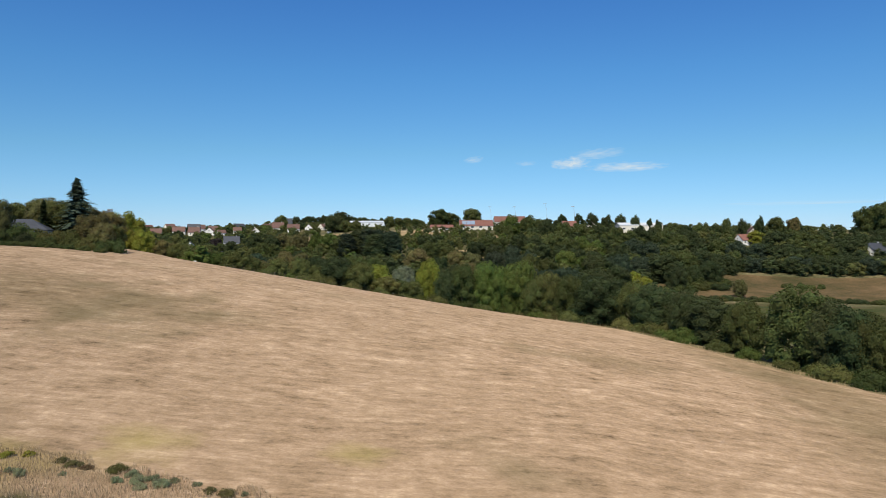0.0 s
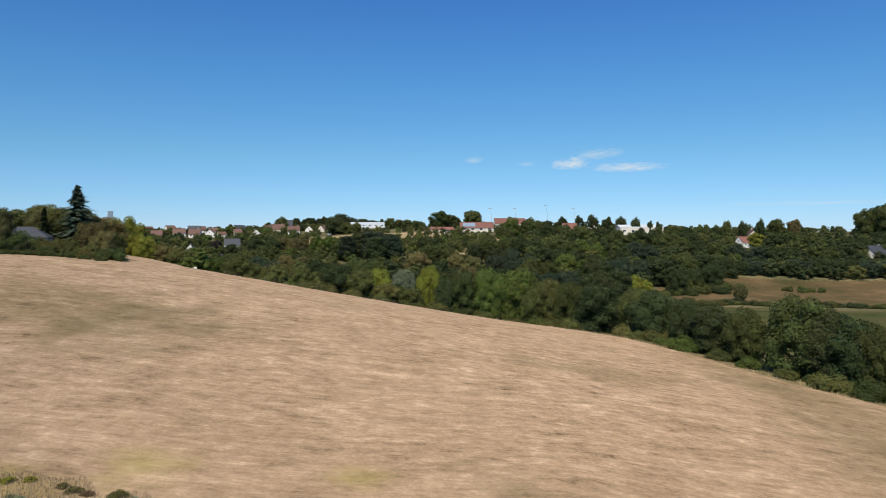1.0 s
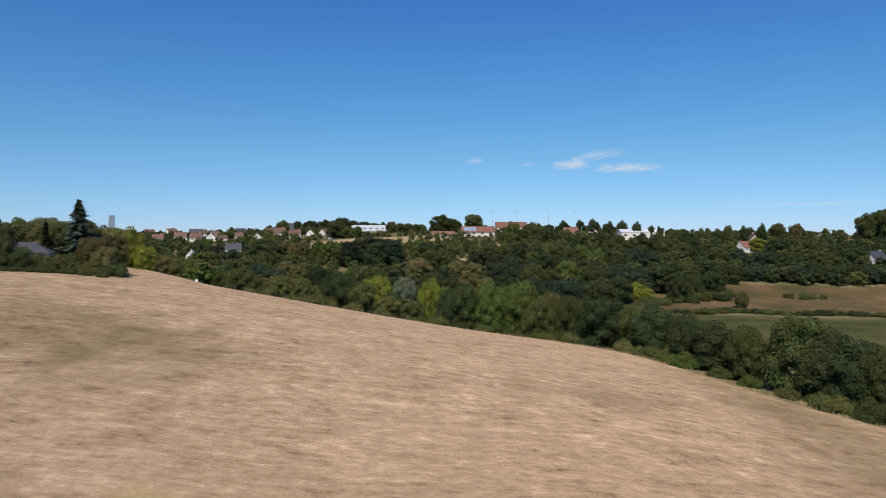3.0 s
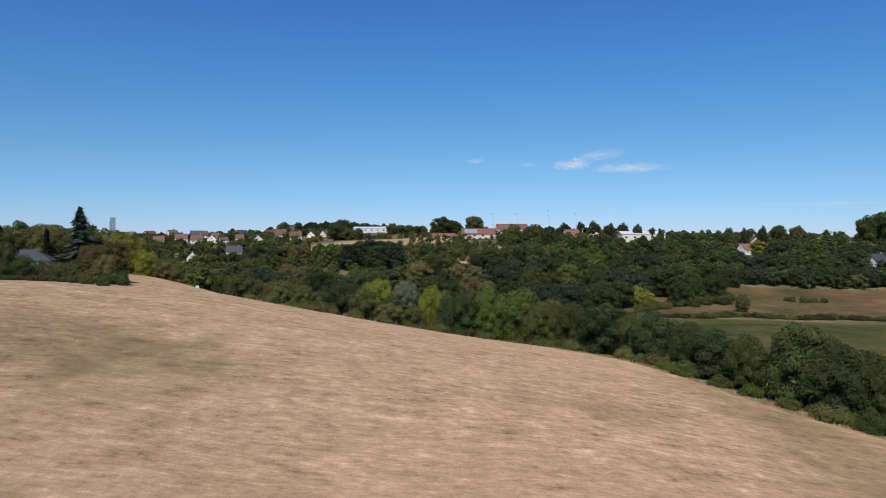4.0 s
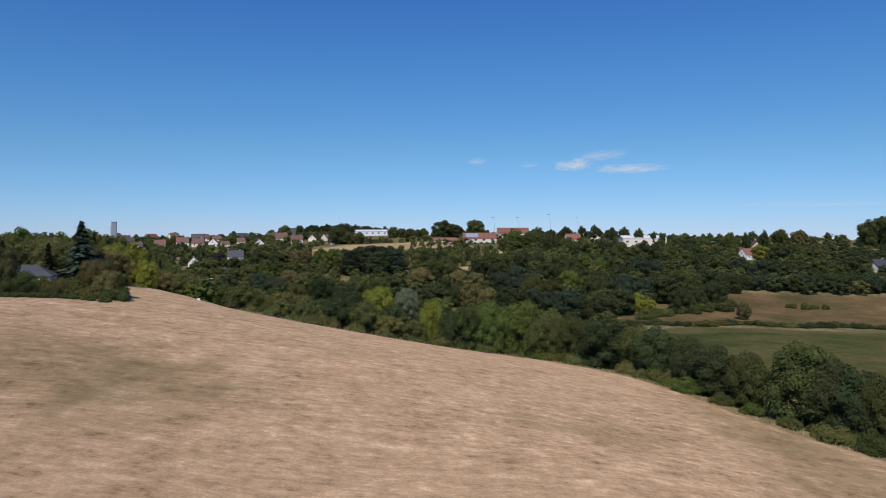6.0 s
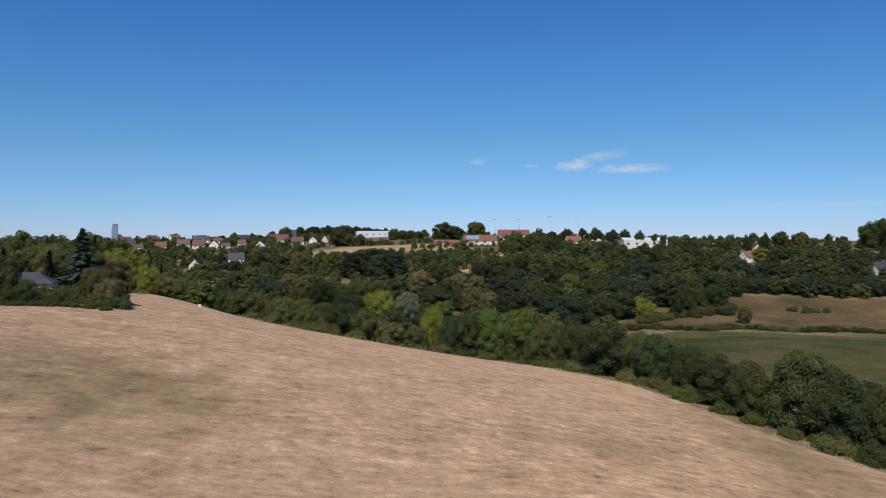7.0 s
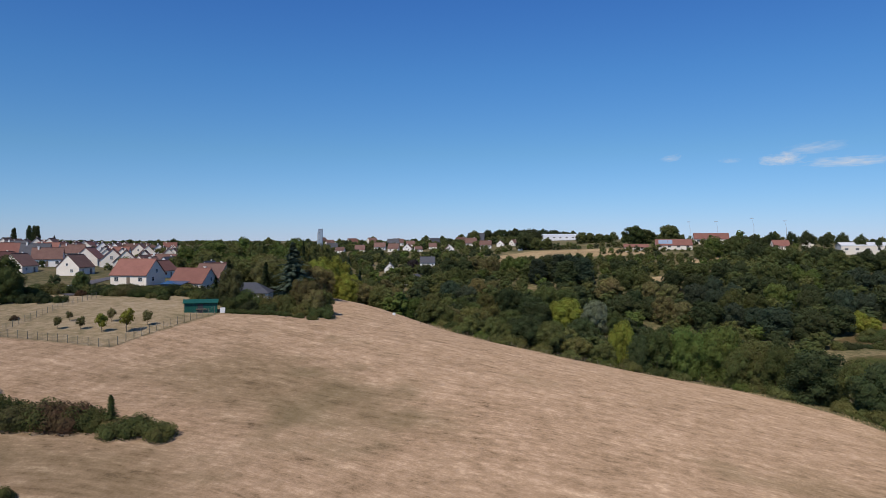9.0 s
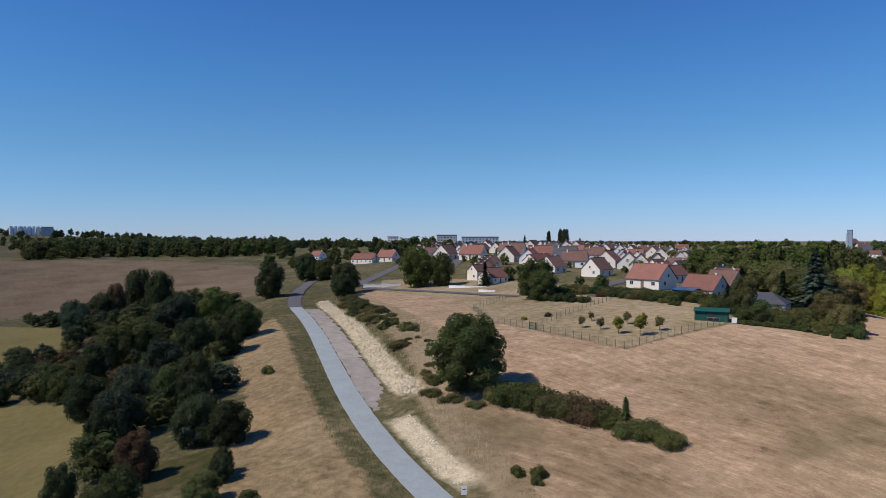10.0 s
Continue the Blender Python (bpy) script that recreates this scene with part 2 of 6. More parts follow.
def ground_material():
    m, n, l, b = material("land", 0.95, 0.1)
    b.inputs["Diffuse Roughness"].default_value = 1.0
    v = coords(n, l)

    def zone(name, ragged, soft=0.6):
        a = n.new("ShaderNodeAttribute")
        a.attribute_name = name
        edge = tex_noise(n, l, 0.25 if soft < 2 else 0.12, 4, 0.65, v)
        d = calc(n, l, "ADD", a.outputs["Fac"], calc(n, l, "MULTIPLY_ADD", edge, ragged * 2, -ragged))
        mr = n.new("ShaderNodeMapRange")
        mr.inputs[1].default_value, mr.inputs[2].default_value = -soft, soft
        l.new(d, mr.inputs[0])
        return mr.outputs[0]

    fine, clump, wide = tex_noise(n, l, 3.0, 6, 0.75, v), tex_noise(n, l, 0.6, 5, 0.65, v), tex_noise(n, l, 0.045, 4, 0.6, v)
    # mown lines: long thin streaks that swing slowly with the lie of the hill
    warp = n.new("ShaderNodeTexNoise")
    warp.inputs["Scale"].default_value, warp.inputs["Detail"].default_value = 0.012, 2
    l.new(v, warp.inputs["Vector"])
    shift = n.new("ShaderNodeVectorMath")
    shift.operation = "MULTIPLY_ADD"
    l.new(warp.outputs["Color"], shift.inputs[0])
    shift.inputs[1].default_value = (30, 30, 0)
    l.new(v, shift.inputs[2])
    lay = n.new("ShaderNodeMapping")
    lay.inputs["Rotation"].default_value, lay.inputs["Scale"].default_value = (0, 0, radians(-9)), (0.07, 0.6, 1)
    l.new(shift.outputs[0], lay.inputs[0])
    streak = tex_noise(n, l, 1.0, 6, 0.7, lay.outputs[0])
    rows = n.new("ShaderNodeMapping")
    rows.inputs["Rotation"].default_value, rows.inputs["Scale"].default_value = (0, 0, radians(-10)), (0.42, 1.6, 1)
    l.new(shift.outputs[0], rows.inputs[0])
    thin = tex_noise(n, l, 1.0, 5, 0.68, rows.outputs[0])
    blotch = tex_noise(n, l, 0.16, 4, 0.6, v)
    tone = calc(n, l, "ADD", calc(n, l, "MULTIPLY_ADD", streak, 0.2, calc(n, l, "MULTIPLY", clump, 0.24)),
                calc(n, l, "MULTIPLY_ADD", thin, 0.2, calc(n, l, "MULTIPLY_ADD", fine, 0.19, calc(n, l, "MULTIPLY", blotch, 0.17))))
    stubble = ramp(n, l, tone, [(0.385, (0.128, 0.086, 0.049)), (0.46, (0.281, 0.19, 0.114)), (0.53, (0.378, 0.26, 0.164)), (0.61, (0.56, 0.406, 0.27))])
    patch = ramp(n, l, tex_noise(n, l, 0.03, 3, 0.6, v), [(0.56, (0, 0, 0)), (0.68, (1, 1, 1))])
    stubble = mix(n, l, calc(n, l, "MULTIPLY", patch, 0.5), stubble, (0.17, 0.135, 0.07))
    mottled = calc(n, l, "MULTIPLY_ADD", clump, 0.5, calc(n, l, "MULTIPLY_ADD", wide, 0.35, calc(n, l, "MULTIPLY", fine, 0.15)))
    rough_grass = ramp(n, l, mottled, [(0.38, (0.045, 0.05, 0.018)), (0.5, (0.105, 0.092, 0.042)), (0.64, (0.24, 0.18, 0.1))])
    green = mix(n, l, 1.0, ramp(n, l, calc(n, l, "MULTIPLY_ADD", wide, 0.45, calc(n, l, "MULTIPLY_ADD", clump, 0.35, calc(n, l, "MULTIPLY", fine, 0.2))), [(0.4, (0.045, 0.057, 0.013)), (0.47, (0.082, 0.092, 0.023)), (0.52, (0.118, 0.104, 0.038)), (0.58, (0.17, 0.122, 0.062))]), (0.58, 0.6, 0.58), "MULTIPLY")
    dry = ramp(n, l, mottled, [(0.33, (0.12, 0.085, 0.04)), (0.5, (0.29, 0.207, 0.11)), (0.66, (0.43, 0.325, 0.19))])
    fallow = mix(n, l, 1.0, ramp(n, l, calc(n, l, "MULTIPLY_ADD", wide, 0.5, calc(n, l, "MULTIPLY_ADD", clump, 0.3, calc(n, l, "MULTIPLY", fine, 0.2))), [(0.36, (0.05, 0.058, 0.02)), (0.46, (0.105, 0.086, 0.042)), (0.54, (0.17, 0.12, 0.066)), (0.64, (0.24, 0.17, 0.1))]), (0.74, 0.69, 0.6), "MULTIPLY")
    plough = ramp(n, l, calc(n, l, "MULTIPLY_ADD", wide, 0.6, calc(n, l, "MULTIPLY", streak, 0.4)), [(0.35, (0.125, 0.085, 0.048)), (0.65, (0.22, 0.158, 0.096))])
    hay = ramp(n, l, mottled, [(0.35, (0.145, 0.12, 0.042)), (0.65, (0.235, 0.188, 0.072))])
    cut = ramp(n, l, mottled, [(0.34, (0.12, 0.105, 0.05)), (0.5, (0.27, 0.205, 0.12)), (0.66, (0.38, 0.3, 0.2))])
    chalk = ramp(n, l, mottled, [(0.35, (0.32, 0.25, 0.15)), (0.5, (0.54, 0.45, 0.3)), (0.66, (0.7, 0.6, 0.43))])
    # stubble multiplied down to a darker, slightly greener tone
    darkened = mix(n, l, 0.75, stubble, mix(n, l, 1.0, stubble, (0.62, 0.64, 0.57), "MULTIPLY"))
    sun_dried = mix(n, l, 0.6, stubble, (0.33, 0.265, 0.085))
    col = rough_grass
    for name, c, rg in (("cut", cut, 1.5), ("green", green, 2.0), ("fallow", fallow, 2.5), ("dry", dry, 2.0), ("plough", plough, 2.0), ("field", stubble, 1.2), ("darkened", darkened, 9.0), ("yellow", sun_dried, 2.5), ("hay", hay, 1.5), ("orchard", cut, 0.6), ("chalk", chalk, 1.0)):
        col = mix(n, l, zone(name, rg, 5.0 if name == "darkened" else 1.6 if name == "yellow" else 0.6), col, c)
    l.new(col, b.inputs["Base Color"])
    bump(n, l, b, calc(n, l, "ADD", calc(n, l, "MULTIPLY", thin, 0.8), fine), 0.45, 0.25)
    return m


def store(ob, name, d):
    ob.data.attributes.new(name, "FLOAT", "POINT").data.foreach_set("value", np.clip(d, -30, 30).ravel())


def build_ground():
    xs = steps(-4600, 4600, -235, 125, 2.0, -660, 420, 7.0)
    ys = steps(-4600, 4600, 10, 200, 2.0, -150, 900, 7.0)
    gx, gy = np.meshgrid(xs, ys)
    z = ground(gx, gy) + 0.05 * np.sin(gx * 0.9 + np.sin(gy * 0.5) * 2) * np.sin(gy * 0.8)
    u, s = along_road(gx, gy)
    z = z - 0.12 * (np.abs(s) < 2.9) * (u < 395)
    w, h = len(xs), len(ys)
    i = np.arange(w * h).reshape(h, w)
    faces = np.stack([i[:-1, :-1], i[:-1, 1:], i[1:, 1:], i[1:, :-1]], -1).reshape(-1, 4)
    ob = link("ground", np.stack([gx, gy, z], -1).reshape(-1, 3).tolist(), faces.tolist(), ground_material(), smooth=True)
    for name, polys in (("field", [FIELD]), ("orchard", [ORCHARD]), ("green", GREEN), ("dry", DRY), ("fallow", FALLOW[1:]), ("plough", PLOUGHED), ("hay", HAY), ("cut", CUTGRASS + FALLOW[:1]), ("darkened", DARKENED), ("yellow", YELLOW)):
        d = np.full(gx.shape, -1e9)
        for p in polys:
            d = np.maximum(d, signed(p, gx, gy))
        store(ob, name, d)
    cut_bank = np.minimum(np.minimum(s - 7.5, 11.2 - s), np.minimum(u - 207, 334 - u) * 0.4)
    small_bank = np.minimum(np.minimum(s - 3.3, 6.8 - s), np.minimum(u - 172, 200 - u) * 0.4)
    store(ob, "chalk", np.maximum(cut_bank, small_bank))
    return tagged(ob, "rolling farmland with mown dry fields and meadows", "ground", kind="structure")


build_ground()


def ribbon(name, u0, u1, s0, s1, mat, label, lift, wobble=0.0):
    """A strip that follows the road between two distances along it and to its side."""
    pts, run, verts = [], 0.0, []
    line = []
    for (ax, ay), (bx, by) in zip(ROAD, ROAD[1:]):
        n = math.hypot(bx - ax, by - ay)
        line.append((run, n, ax, ay, (bx - ax) / n, (by - ay) / n))
        run += n

    def spot(u, s):
        # heading averaged over a few metres, so that bends are round
        px = py = hx = hy = 0.0
        for du in (-9, -6, -3, 0, 3, 6, 9):
            for r, n, ax, ay, tx, ty in line:
                if r <= u + du <= r + n:
                    px, py, hx, hy = px + ax + (u + du - r) * tx, py + ay + (u + du - r) * ty, hx + tx, hy + ty
                    break
        k = math.hypot(hx, hy)
        return px / 7 + s * hy / k, py / 7 - s * hx / k
    us = np.arange(u0, u1 + 0.1, 1.5)
    cols = 5
    for u in us:
        for j in range(cols):
            s = s0 + (s1 - s0) * j / (cols - 1)
            if j in (0, cols - 1):
                s += wobble * noise.noise((u * 0.35, s, 3.0))
            x, y = spot(u, s)
            z = float(road_z(u)) if u < 366 else max(float(road_z(u)) * (u < 372), gz(x, y) + 0.12)
            verts.append((x, y, z + lift + 0.03 * (1 - abs(2 * j / (cols - 1) - 1))))
    faces = [(i * cols + j, i * cols + j + 1, (i + 1) * cols + j + 1, (i + 1) * cols + j) for i in range(len(us) - 1) for j in range(cols - 1)]
    return tagged(link(name, verts, faces, mat, smooth=True), label, name.split("_")[0], kind="structure")


ribbon("road", 10, 327, -2.0, 2.0, GRAVEL, "pale grey gravel-surfaced lane along the field", 0.06, 0.09)
ribbon("road_far", 327, 450, -2.2, 2.2, ASPHALT, "dark old asphalt lane between the trees", 0.06, 0.25)
ribbon("track", 206, 322, 2.1, 6.9, TRACK, "pinkish worn gravel strip beside the lane", 0.03, 0.8)


# ---- trees ----
GREENS = {"dark": (0.058, 0.073, 0.029), "mid": (0.09, 0.106, 0.034), "fresh": (0.106, 0.138, 0.034), "olive": (0.128, 0.132, 0.042), "khaki": (0.155, 0.138, 0.054),
          "lime": (0.235, 0.24, 0.04), "russet": (0.125, 0.082, 0.042), "silver": (0.175, 0.212, 0.13), "blue": (0.056, 0.075, 0.044), "thistle": (0.2, 0.225, 0.125), "plum": (0.062, 0.045, 0.044), "cedar": (0.105, 0.135, 0.09)}



def leaf_cloud(rng, lumps, count, size, core=0.83, droop=0.0, sub=2):
    """Leaf sprays spread over the outside of overlapping lumps, over a rough dark core."""
    lumps = np.array(lumps, float)
    area = (lumps[:, 3] * lumps[:, 4])
    pick = rng.choice(len(lumps), count * 3, p=area / area.sum())
    d = rng.normal(size=(count * 3, 3))
    d /= np.linalg.norm(d, axis=1)[:, None]
    r = lumps[pick][:, [3, 3, 4]] * (0.82 + 0.26 * rng.random((count * 3, 1)))
    p = lumps[pick][:, :3] + d * r
    inside = np.zeros(len(p), bool)
    for q in lumps:
        inside |= (((p - q[:3]) / q[[3, 3, 4]]) ** 2).sum(1) < 0.6
    keep = ~inside & (d[:, 2] > -0.62)
    p, d = p[keep][:count], d[keep][:count]
    nrm = d + rng.normal(scale=0.45, size=d.shape) + np.array((0, 0, 0.06))
    nrm /= np.linalg.norm(nrm, axis=1)[:, None]
    t = np.cross(nrm, rng.normal(size=d.shape))
    t /= np.linalg.norm(t, axis=1)[:, None]
    b = np.cross(nrm, t)
    s = size * (0.55 + 0.9 * rng.random((len(p), 1)))
    verts = np.stack([p - t * s, p - b * s * 0.62 + nrm * s * 0.2, p + t * s, p + b * s * 0.62 + nrm * s * 0.2], 1)
    verts[:, :, 2] -= droop * s * np.array((0, 0.5, 1, 0.5))
    verts = verts.reshape(-1, 3)
    faces = np.arange(len(verts)).reshape(-1, 4).tolist()
    verts = verts.tolist()
    bm = bmesh.new()
    bmesh.ops.create_icosphere(bm, subdivisions=sub, radius=1.0)
    cv, cf = [v.co.copy() for v in bm.verts], [[v.index for v in f.verts] for f in bm.faces]
    bm.free()
    for q in lumps:
        base = len(verts)
        for v in cv:
            k = core * (0.85 + 0.35 * noise.noise((v.x * 1.7 + q[0], v.y * 1.7 + q[1], v.z * 1.7 + q[2])))
            verts.append((q[0] + v.x * q[3] * k, q[1] + v.y * q[3] * k, q[2] + v.z * q[4] * k))
        faces += [[base + i for i in f] for f in cf]
    return verts, faces


def stem(rng, h, r, limbs, reach):
    """A tapered, slightly bent trunk with limbs."""
    verts, faces = [], []

    def tube(a, b, r0, r1, rings=4):
        a, b = Vector(a), Vector(b)
        q = (b - a).to_track_quat("Z", "Y")
        base, bend = len(verts), Vector((rng.normal(), rng.normal(), 0)) * (b - a).length * 0.04
        for i in range(rings):
            k = i / (rings - 1)
            c = a.lerp(b, k) + bend * math.sin(k * math.pi)
            rad = r0 + (r1 - r0) * k
            for j in range(7):
                w = 2 * math.pi * j / 7
                verts.append(c + q @ Vector((math.cos(w) * rad, math.sin(w) * rad, 0)))
        for i in range(rings - 1):
            for j in range(7):
                faces.append((base + i * 7 + j, base + i * 7 + (j + 1) % 7, base + (i + 1) * 7 + (j + 1) % 7, base + (i + 1) * 7 + j))
    tube((0, 0, -0.6), (0, 0, h * 0.8), r, r * 0.25)
    for i in range(limbs):
        w, z = 2.4 * i + rng.random(), h * (0.25 + 0.4 * i / limbs)
        tube((0, 0, z), (math.cos(w) * reach, math.sin(w) * reach, z + h * 0.22), r * 0.45, r * 0.1, 3)
    return verts, faces


def lumps_for(rng, kind):
    out = []
    if kind in ("broad", "light", "far", "rowtree", "oak", "copse"):
        h, w = 14.0, 5.4
        n = {"light": 11, "oak": 42, "broad": 26, "copse": 16, "far": 20}.get(kind, 14)
        foot = {"broad": 0.0, "light": 0.0, "far": 0.0, "copse": 0.0, "rowtree": 0.34, "oak": 0.06}[kind] * h
        mid, tall = (foot + h) / 2, (h - foot) / 2
        for i in range(n):
            c = 1 - 2 * (i + 0.5) / n
            ring, a = math.sqrt(1 - c * c) if c > 0 else (1 - c ** 4) ** 0.5, i * 2.4 + rng.random() * 0.9
            k = 0.58 + 0.28 * rng.random()
            r = w * (0.27 + 0.17 * rng.random()) * {"oak": 0.72, "light": 1.25, "copse": 1.1, "far": 1.05}.get(kind, 1.0)
            swell = 1.0 + 0.2 * math.sin(i * 1.7) * rng.random()
            out.append((math.cos(a) * ring * w * k * swell, math.sin(a) * ring * w * k * swell, max(mid + c * tall * (k if c > 0 else 0.9) * 0.98, r * 0.5), r, r * (0.98 + 0.3 * rng.random())))
        out.append((0, 0, mid, w * 0.66, tall * 0.72))
    elif kind == "poplar":
        for i in range(12):
            k = (i + 0.5) / 12
            a, r = i * 2.4, 1.5 + 0.9 * math.sin(math.pi * (0.15 + 0.75 * k))
            out.append((math.cos(a) * 1.4 * (1 - k * 0.6), math.sin(a) * 1.4 * (1 - k * 0.6), 20 * (0.12 + 0.82 * k), r, r * 1.5))
    elif kind in ("shrub", "weed"):
        for i in range(10):
            a, d, r = i * 2.4, 2.2 * rng.random() ** 0.5, 0.7 + 0.8 * rng.random()
            out.append((math.cos(a) * d, math.sin(a) * d, 0.5 + 1.9 * rng.random() * (1 - d / 3.2), r, r * 1.1))
    elif kind == "orchard":
        for i in range(6):
            a, r = i * 2.4, 0.55 + 0.2 * rng.random()
            out.append((math.cos(a) * 0.6, math.sin(a) * 0.6, 1.5 + 0.25 * i, r, r * 0.9))
    return out


def spruce_mesh(rng, h=15.0, w=5.2, tiers=26, per=12):
    """Tiers of drooping boughs, each a fan of needle sprays."""
    verts, faces = [], []
    for i in range(tiers):
        k = i / tiers
        z, reach = h * (0.06 + 0.92 * k), w * (1 - k) ** 0.9 * (0.55 + 0.7 * rng.random()) + 0.22
        for j in range(per):
            a = 2 * math.pi * (j + rng.random() * 0.8) / per + i
            r0, z_ = reach * (0.5 + 0.75 * rng.random()), z + rng.normal() * 0.35
            for s in range(9):
                f = (s + 0.5) / 9
                d = r0 * f
                c = Vector((math.cos(a) * d, math.sin(a) * d, z_ - 0.22 * d - 0.03 * d * d + 0.05 * d * d / r0 + rng.normal() * 0.12))
                side = Vector((-math.sin(a), math.cos(a), 0)) * (0.22 + 0.3 * (1 - f) + 0.2 * rng.random())
                out = Vector((math.cos(a), math.sin(a), -0.35)) * (0.5 + 0.2 * rng.random())
                b = len(verts)
                verts += [c - side - Vector((0, 0, 0.25)), c - out * 0.7, c + side - Vector((0, 0, 0.25)), c + out]
                faces.append((b, b + 1, b + 2, b + 3))
    return [tuple(v) for v in verts], faces


PLANT = {   # kind: leaves, leaf size, trunk height, trunk radius, limbs, reach, variants
    "oak": (17000, 0.165, 10, 0.42, 8, 3.6, 1), "broad": (7000, 0.225, 11, 0.38, 5, 3.2, 6), "far": (3000, 0.38, 11, 0.36, 3, 3.0, 6), "copse": (3200, 0.27, 11, 0.34, 3, 3.0, 5), "rowtree": (1400, 0.38, 11, 0.34, 4, 2.6, 3),
    "poplar": (2600, 0.36, 17, 0.3, 0, 0, 3), "shrub": (2200, 0.125, 2.5, 0.1, 4, 1.0, 5), "orchard": (420, 0.14, 2.2, 0.07, 3, 0.6, 2),
    "spruce": (0, 0, 14, 0.25, 0, 0, 3)}
protos = {}


def make_plant(kind, variant):
    leaves, size, th, tr, limbs, reach, _ = PLANT[kind]
    rng = np.random.default_rng(variant * 17 + len(kind))
    root = new("tree" if kind != "shrub" else "shrub")
    link("trunk", *stem(rng, th, tr, limbs, reach), BARK, root, smooth=True)
    v, f = spruce_mesh(rng) if kind == "spruce" else leaf_cloud(rng, lumps_for(rng, kind), leaves, size, sub=1)
    link("crown" if kind != "shrub" else "foliage", v, f, LEAF, root)
    return root


def plant(kind, x, y, height=1.0, tint="mid", label="", group="", wide=1.0, sink=0.15, jitter=0.12, z=None):
    """Places one plant: height and width as factors of its kind's own."""
    r = random.random
    variant = random.randrange(PLANT[kind][6])
    z = gz(x, y) - sink if z is None else z
    m = pose(x, y, z, 0, 0, r() * 360) @ Matrix.Diagonal((height * wide, height * wide, height, 1))
    if (kind, variant) not in protos:
        protos[kind, variant] = ob = make_plant(kind, variant)
        ob.matrix_basis = m
    else:
        ob = copy_thing(protos[kind, variant], m @ Matrix.Diagonal([1 / k for k in protos[kind, variant].scale] + [1]))
    c = GREENS[tint]
    f = 1 + 2.0 * jitter * (2 * r() - 1)
    for k in ob.children:
        if not k.name.startswith("trunk"):
            k.color = (c[0] * f * (1 + 0.2 * (r() - 0.5)), c[1] * f, c[2] * f, 1)
    word = {"dark": "dark green", "mid": "green", "fresh": "fresh green", "olive": "olive green", "khaki": "brownish green", "lime": "yellowish green", "russet": "reddish brown",
            "silver": "silvery", "thistle": "grey-green", "blue": "bluish green", "plum": "dark purple", "cedar": "greyish green"}[tint]
    form = {"broad": "broadleaf tree with a full rounded crown", "oak": "broadleaf tree with a wide crown", "copse": "bushy woodland tree with a low crown", "far": "tall woodland tree with a billowing crown", "rowtree": "round-headed tree on a bare trunk",
            "poplar": "slender upright tree", "shrub": "dense leafy shrub", "orchard": "small young fruit tree on a thin trunk", "spruce": "tall conifer with drooping boughs"}[kind]
    return tagged(ob, label or word + " " + form, "shrub" if kind == "shrub" else "tree", group)


def scatter(seed, box, gap, test, count):
    """Random spots at least gap apart where test(x, y) holds."""
    rng, out = np.random.default_rng(seed), []
    x, y = rng.uniform(box[0], box[1], count * 25), rng.uniform(box[2], box[3], count * 25)
    ok = test(x, y)
    cells = {}
    for a, b in zip(x[ok].tolist(), y[ok].tolist()):
        if len(out) >= count:
            break
        i, j = int(a // gap), int(b // gap)
        near = [p for k in (-1, 0, 1) for m in (-1, 0, 1) for p in cells.get((i + k, j + m), ())]
        if all((a - c) ** 2 + (b - d) ** 2 > gap * gap for c, d in near):
            out.append((a, b))
            cells.setdefault((i, j), []).append((a, b))
    return out


def zone(polys, x, y):
    d = np.full(np.shape(x), -1e9)
    for p in polys:
        d = np.maximum(d, signed(p, x, y))
    return d


def open_land(x, y, margin=3.0):
    return zone([FIELD, ORCHARD] + GREEN + FALLOW[1:] + DRY + PLOUGHED + HAY, x, y) > -margin



def template(kind, variant, leaves, size, sub=1):
    """Arrays of one crown with its stem, for woods that are joined into one mesh."""
    rng = np.random.default_rng(variant * 31 + 5)
    lumps = lumps_for(rng, kind)
    v, f = leaf_cloud(rng, lumps, leaves, size, sub=sub)
    quads, tris = np.array([q for q in f if len(q) == 4]), np.array([q for q in f if len(q) == 3])
    return np.array(v, float), quads, tris


def woods(name, spots, low, high, label, leaves=300, size=0.82, kind="light", tints=("dark", "mid", "olive", "mid", "mid", "fresh", "dark", "olive"), wide=1.0):
    """Far trees, joined into one mesh a tint."""
    rng = np.random.default_rng(len(spots))
    shapes = [template(kind, i, leaves, size) for i in range(4)]
    spots = np.array(spots)
    zs = ground(spots[:, 0], spots[:, 1]) - 0.3
    for k, tint in enumerate(tints):
        vs, qs, ts, base = [], [], [], 0
        for i in range(k, len(spots), len(tints)):
            v, q, t = shapes[rng.integers(4)]
            a, h = rng.random() * 6.283, low + (high - low) * rng.random()
            w = h * (0.9 + 0.35 * rng.random()) * wide
            c, d = math.cos(a) * w, math.sin(a) * w
            p = np.stack([v[:, 0] * c - v[:, 1] * d + spots[i, 0], v[:, 0] * d + v[:, 1] * c + spots[i, 1], v[:, 2] * h + zs[i]], -1)
            vs.append(p), qs.append(q + base), ts.append(t + base)
            base += len(v)
        vs = np.concatenate(vs)
        faces = np.concatenate(qs).tolist() + np.concatenate(ts).tolist()
        ob = link(name, vs.tolist(), faces, LEAF)
        ob.color = (*GREENS[tint], 1)
        tagged(ob, label, "woodland", kind="stuff")


